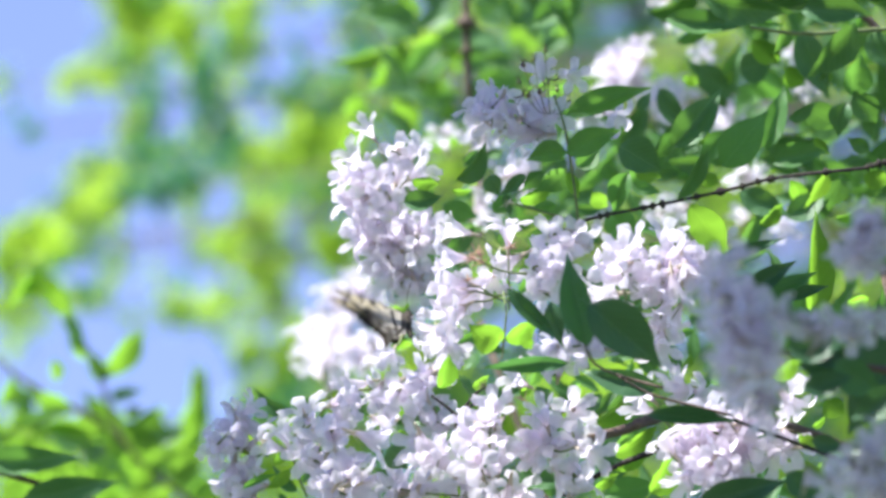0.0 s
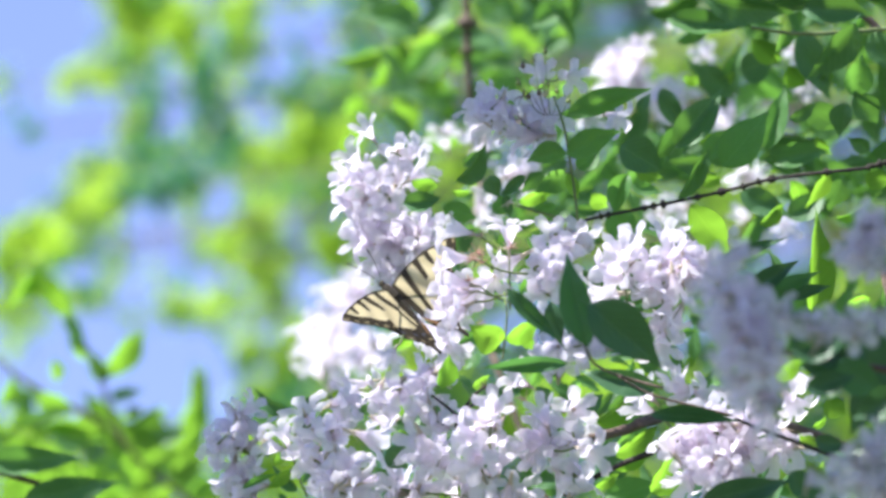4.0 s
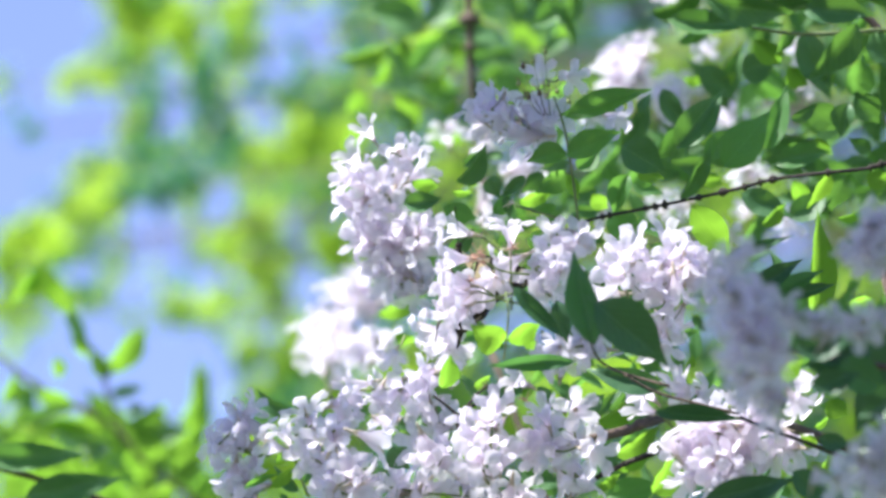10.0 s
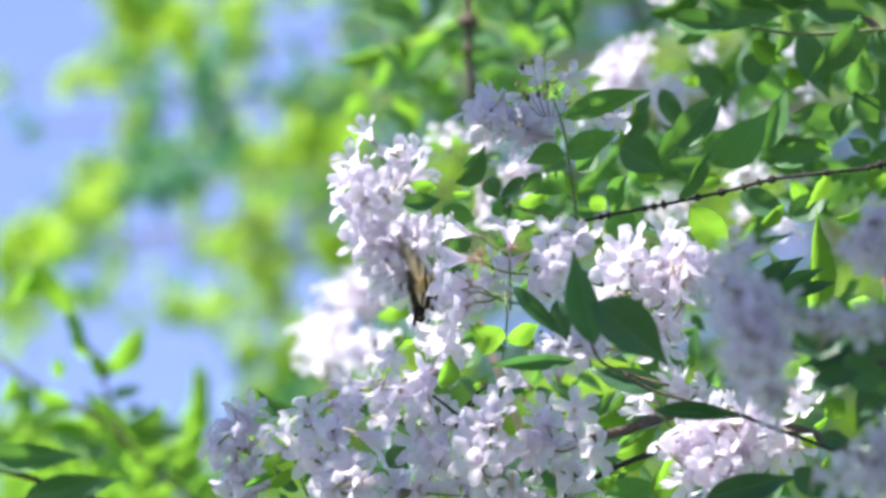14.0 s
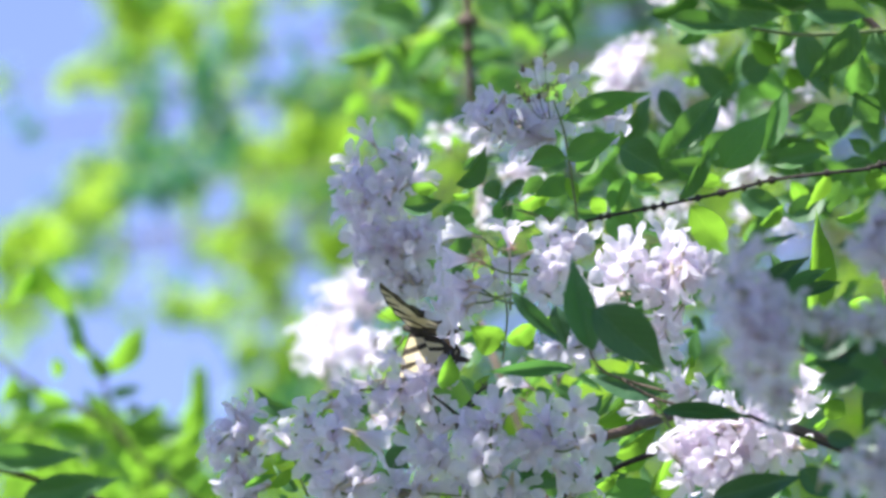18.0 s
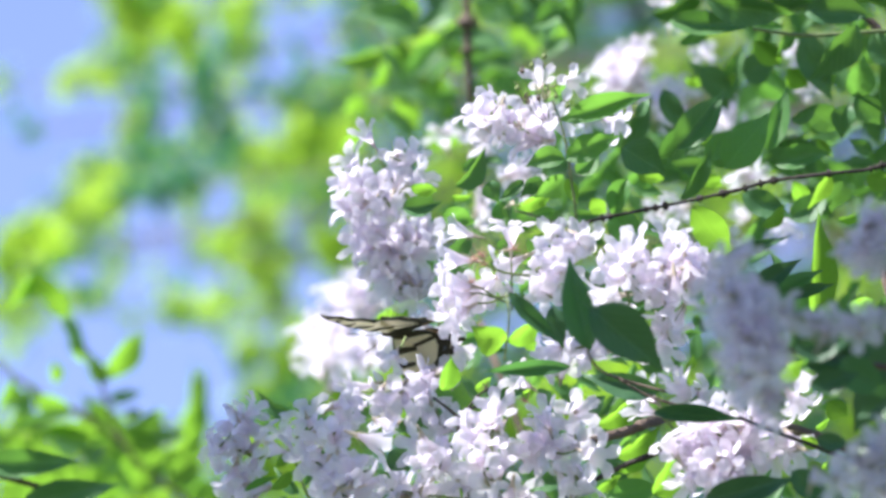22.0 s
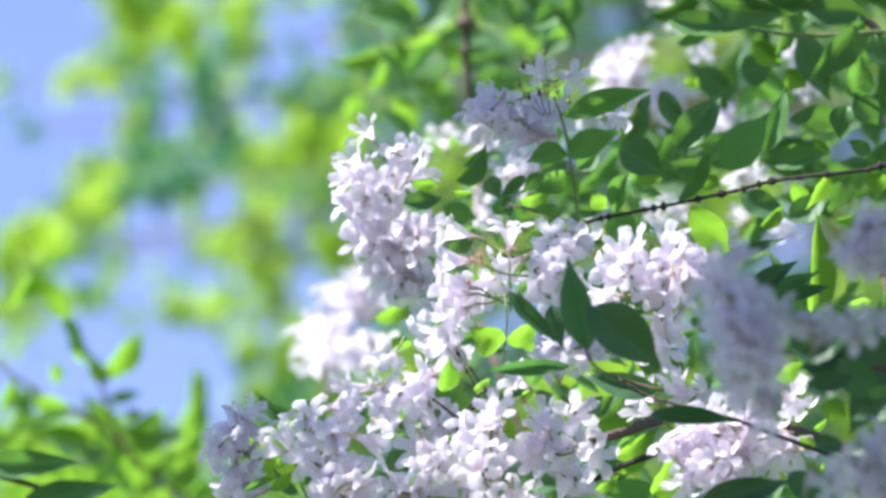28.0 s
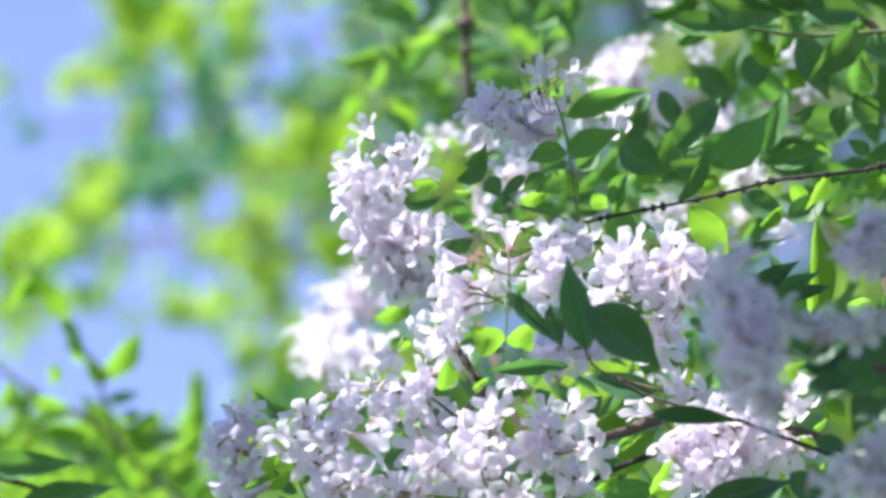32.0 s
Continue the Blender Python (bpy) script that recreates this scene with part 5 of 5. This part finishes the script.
def motions():
    # the branches stir in the light wind: seconds, and how far (grid steps)
    main = [(0, -4, -1), (3, -3, -1), (6, -2, 0), (8, -2, 0), (9, 0, 2), (10, 0, 0), (12, 0, -1), (14, -2, 0), (17, 1, 3), (18, -2, 1), (19, -3, -3), (20, -3, -3), (21, 0, -1), (22, 1, 2),
            (23, 2, 5), (24, 2, 5), (25, 1, 3), (28, -2, 3), (29, -2, 3), (30, 1, 6), (31, -3, 3), (32, -3, 3)]
    upper = [(0, 0, -3), (3, 0, -2), (6, -2, 2), (7, -2, 3), (9, -1, 3), (10, 0, 0), (13, 0, 2), (14, -2, 2), (17, -2, 6), (18, -1, 6), (19, 1, 0), (21, 0, 1), (22, -2, 8), (23, -2, 9),
             (24, -3, 11), (25, -3, 10), (28, 0, 0), (29, 0, -2), (30, 0, 1), (32, 0, -1)]
    front = [(0, -11, 3), (1, -9, 3), (3, -8, 3), (6, -6, 1), (8, -5, 0), (9, -2, 0), (10, 0, 0), (11, -2, -4), (12, 5, -8), (13, 2, -5), (14, 2, -4), (17, 6, -2), (18, 12, -4), (19, 5, -5),
             (20, -2, -7), (21, -2, -7), (22, -2, 0), (23, -5, 3), (24, -5, 3), (25, -3, 0), (28, -8, 3), (29, -6, 3), (30, -3, 1), (31, -2, 0), (32, -5, 3)]
    twig = [(0, -1, -5), (3, -2, -5), (6, 1, -3), (7, 2, -2), (8, 5, -6), (9, 6, -4), (10, 9, -8), (11, 9, -9), (12, 14, -13), (13, 9, -8), (14, 9, -9), (17, 11, -8), (18, 7, 2), (19, 10, -5), (20, 10, -7), (21, 9, -7),
            (22, 2, 1), (23, 1, 4), (23.6, -1, 6), (24, -18, 32), (24.4, -2, 12), (25, 0, 17), (25.5, -6, 9), (27.5, 0, -1), (28, 0, 0), (29, -1, 2), (30, 0, 5), (31, 5, -4), (32, -1, 0)]
    sprig = [(0, -6, 7), (3, -5, 8), (6, -6, 5), (8, -5, 3), (9, 8, 1), (10, 0, 0), (12, -5, 3), (13, 1, -1), (14, -2, 2), (17, 2, -1), (18, -4, 1), (19, -3, 5), (20, -8, 6), (21, -7, 8),
             (22, -7, 13), (23, -12, 17), (24, -7, 13), (25, -12, 20), (28, -7, 14), (29, -10, 13), (30, -8, 13), (31, -7, 12), (32, -11, 16)]
    low = [(0, -3, 0), (3, -3, 0), (6, -1, -1), (9, 0, 1), (10, 0, 0), (12, 1, 1), (14, -1, 0), (17, 0, 2), (19, -2, -2), (20, -2, -2), (21, 0, 0), (22, 1, 4), (23, 2, 7), (24, 2, 8), (25, 2, 7),
           (28, -1, 6), (29, -1, 5), (30, 1, 8), (31, -3, 3), (32, -3, 4)]
    back = [(0, -7, 9), (3, -6, 9), (6, -3, 4), (7, -1, 1), (9, -3, 4), (10, 0, 1), (12, 2, 1), (14, -3, 5), (17, -3, 5), (19, -4, 4), (21, -4, 5), (22, -5, 8), (24, -6, 11), (25, -6, 10),
            (28, -8, 9), (32, -9, 9)]
    # these slide the unseen boughs, so that their shade comes and goes
    upper_shade = [(0, -620, -60), (6, -600, -80), (8, -620, -60), (14, -610, -80), (16.6, 0, 0), (18.4, 10, -6), (20, -30, 10), (21.4, -80, 10), (23, -560, -40), (25, -580, -60), (28, -600, -60), (32, -620, -80)]
    lower_shade = [(0, -620, -60), (6, -600, -80), (14, -610, -80), (16.6, 0, 0), (18.2, 6, -6), (19.4, -420, -40), (21, -500, -60), (25, -580, -60), (32, -620, -80)]
    mass_shade = [(0, -400, -40), (3.4, -380, -40), (5.3, -10, 0), (6.4, 0, 0), (7.6, -360, -40), (11.8, -360, -40), (12.8, 0, 0), (18, 0, 0), (19.6, -300, -30), (23, -340, -30), (25.5, -360, -20), (28, -380, -10), (30, -380, -10), (31, -260, 0), (32, -360, -20)]
    top_shade = [(0, 0, 0), (18.2, 0, 0), (19, -110, -10), (21.4, -1000, -60), (25.4, -1000, -60), (27.4, 0, 0), (28.6, 0, 0), (29.4, -1000, -60), (31.2, -1000, -60), (32, -120, 0)]
    table = {"mass_shade": mass_shade, "top_shade": top_shade, "upper_shade": upper_shade, "lower_shade": lower_shade, "main": main, "upper": upper, "top": upper, "front": front, "sprig": sprig, "twig": twig, "low": low, "back": back}
    for ob, kind in SWAY:
        rows = table[kind]
        rest = (0, 0, 0) if kind in ("upper_shade", "lower_shade", "mass_shade", "top_shade") else next(r for r in rows if r[0] >= 28)
        home = ob.matrix_basis.copy()
        walk(ob, [(t, Matrix.Translation(shift(x - rest[1], y - rest[2])) @ home) for t, x, y in rows])

    # the butterfly: seconds, grid place, turn of the body (a rotation vector), lift of its wings (left, right, degrees), how far the forewings are drawn forward (degrees)
    flight = [
        (0.0, 722, 566, -1.06, -1.00, 0.65, 89, 91, -8),
        (0.5, 728, 552, -1.05, -0.25, 0.2, 24, 28, 4),
        (1.0, 737, 567, -0.35, -1.74, 0.89, 80, 84, 0),
        (1.5, 712, 518, -0.56, -0.71, 0.5, -13, 6, 4),
        (2.0, 715, 559, -0.75, -0.67, 0.52, 88, 90, -8),
        (2.5, 744, 530, -0.96, 0.47, 0.26, -20, -32, 4),
        (3.0, 740, 549, 0.05, -1.42, 1.40, 86, 88, 16),
        (3.5, 689, 530, -0.59, 0.33, 0.97, 22, 27, 4),
        (5.5, 721, 502, -0.12, 0.91, 0.05, -13, -20, 4),
        (6.0, 759, 511, 0.10, -0.01, 0.02, 50, 38, -8),
        (6.5, 736, 503, 0.01, -0.03, 0.1, 33, 76, 4),
        (7.0, 779, 478, 0.10, -0.02, -0.11, 70, 65, 16),
        (7.5, 775, 438, -0.5, 0.14, 0.05, 52, 45, 4),
        (8.0, 773, 509, -0.47, 0.37, 0.01, 44, 61, 0),
        (8.5, 771, 468, 0.15, 0.12, -0.11, 66, 5, 4),
        (9.0, 792, 442, 0.27, 0.08, 0.23, 73, 73, 4),
        (9.5, 801, 476, 0.02, 0.35, -0.14, 60, 33, 4),
        (10.0, 806, 462, 0.08, 0.42, -0.2, 57, 46, 4),
        (10.5, 879, 422, -0.26, 0.21, -0.19, 53, 75, 4),
        (11.0, 777, 421, 0.01, 0.21, -0.1, 67, 64, 4),
        (11.5, 776, 463, -0.54, 0.22, -0.04, 36, 35, 4),
        (12.0, 759, 486, -0.42, 0.20, 0.13, 40, 54, 0),
        (12.5, 755, 491, 0.02, -0.05, 0.34, 31, 47, 4),
        (13.0, 775, 486, -0.91, -0.14, 0.06, 60, 70, -8),
        (13.5, 739, 519, -0.65, 0.21, 0.77, -17, -17, 4),
        (14.0, 771, 513, -0.92, -0.20, -0.06, 72, 78, -8),
        (14.5, 739, 519, -0.65, 0.22, 0.76, -17, -17, 4),
        (16.5, 724, 488, -0.43, -0.04, 0.09, 65, 77, 4),
        (17.0, 736, 557, 0.47, -0.09, 0.89, 27, 27, 16),
        (17.5, 736, 551, -0.05, -0.78, 1.33, 12, 38, 4),
        (18.0, 738, 584, -0.41, -0.81, 1.44, 29, 43, -8),
        (18.5, 685, 573, -0.3, -0.53, 0.9, 90, 67, 4),
        (19.0, 737, 584, -0.87, -0.69, 1.29, 11, 69, 0),
        (19.5, 713, 544, -0.83, -1.16, 0.84, 88, 66, 4),
        (20.0, 698, 555, -0.86, -0.75, 0.74, 89, 91, -8),
        (20.5, 700, 540, -0.45, -1.18, 1.0, 110, 116, 4),
        (21.0, 690, 536, -0.19, -1.94, 0.28, 80, 85, 16),
        (21.5, 707, 558, -0.66, -1.11, 0.89, 114, 111, 4),
        (22.0, 702, 586, 0.14, -1.22, 1.88, 18, 23, 16),
        (22.5, 704, 580, -0.50, -1.10, 1.30, 60, 75, 4),
        (23.0, 704, 565, -0.96, -1.37, 1.04, 88, 90, 8),
        (23.5, 706, 565, -0.97, -1.35, 1.03, 88, 90, 8),
        (24.0, 708, 564, -1.00, -1.33, 1.00, 88, 90, 8),
        (24.5, 709, 568, -1.09, -1.22, 0.87, 88, 90, 8),
        (25.0, 710, 572, -1.17, -1.12, 0.75, 88, 90, 8),
        (25.5, 692, 523, -0.16, -1.2, 0.15, -9, 9, 4),
        (27.5, 848, 684, 0.58, -1.89, -1.87, 87, 90, 4),
        (28.0, 848, 684, 0.58, -1.89, -1.87, 87, 90, 4),
        (29.0, 847, 685, 0.56, -1.90, -1.85, 87, 90, 4),
        (30.0, 866, 702, 0.52, -1.90, -1.80, 86, 89, 4),
        (31.0, 852, 692, 0.56, -1.90, -1.84, 87, 90, 4),
        (32.0, 866, 704, 0.52, -1.90, -1.80, 86, 89, 4),
    ]
    keys = []
    for t, x, y, a, b, c, left, right, sweep in flight:
        v = Vector((a, b, c))
        q = (AXES.to_quaternion() @ Matrix.Rotation(v.length, 3, v).to_quaternion())
        place = spot(x, y, 4.245)
        if keys:
            t0, p0, q0, l0, r0, s0 = keys[-1]
            beats = (place - p0).length > 0.009 and t - t0 < 1
            if beats:
                for f, lift in ((0.2, 40), (0.4, -25), (0.6, 40), (0.8, -25)):
                    keys.append((t0 + (t - t0) * f, p0.lerp(place, f), q0.slerp(q, f), max(-15, min(85, l0 + (left - l0) * f + lift)), max(-15, min(85, r0 + (right - r0) * f + lift)), s0 + (sweep - s0) * f))
            elif q0.rotation_difference(q).angle > 0.8 or t - t0 > 1.2:
                for f in (0.33, 0.67):
                    keys.append((t0 + (t - t0) * f, p0.lerp(place, f), q0.slerp(q, f), l0 + (left - l0) * f, r0 + (right - r0) * f, s0 + (sweep - s0) * f))
        keys.append((t, place, q, left, right, sweep))
    steps = {frame(k[0]): k for k in keys}
    for beat in (0.0, 1.0, 2.0, 13.0, 20.0):      # in mid-stroke
        _, p, q, l, r, sw = steps[frame(beat)]
        for side, lift in ((-0.1, 12), (0.1, -50)):
            if beat + side > 0:
                steps[frame(beat + side)] = (beat + side, p, q, l + lift, r + lift, sw)
    for rest in (3.0, 17.0, 18.0, 19.0, 21.0, 22.0):      # settled for a moment
        for k in (-1, 1):
            steps[frame(rest) + k] = (rest + k / 30, *steps[frame(rest)][1:])
    keys = [steps[k] for k in sorted(steps)]
    walk(butterfly, [(t, Matrix.LocRotScale(p, q, None)) for t, p, q, *_ in keys])
    for s, fw, hw in WINGS:
        for ob, ease in ((fw, 1.0), (hw, 0.92)):
            walk(ob, [(t, Matrix.Translation((s * 0.0012, 0, 0.0016 if ob is fw else 0.0010)) @ Matrix.Rotation(-s * radians((l if s < 0 else r) * ease), 4, "Y")
                       @ Matrix.Rotation(s * radians(sw if ob is fw else 0), 4, "Z")) for t, _, _, l, r, sw in keys])


motions()
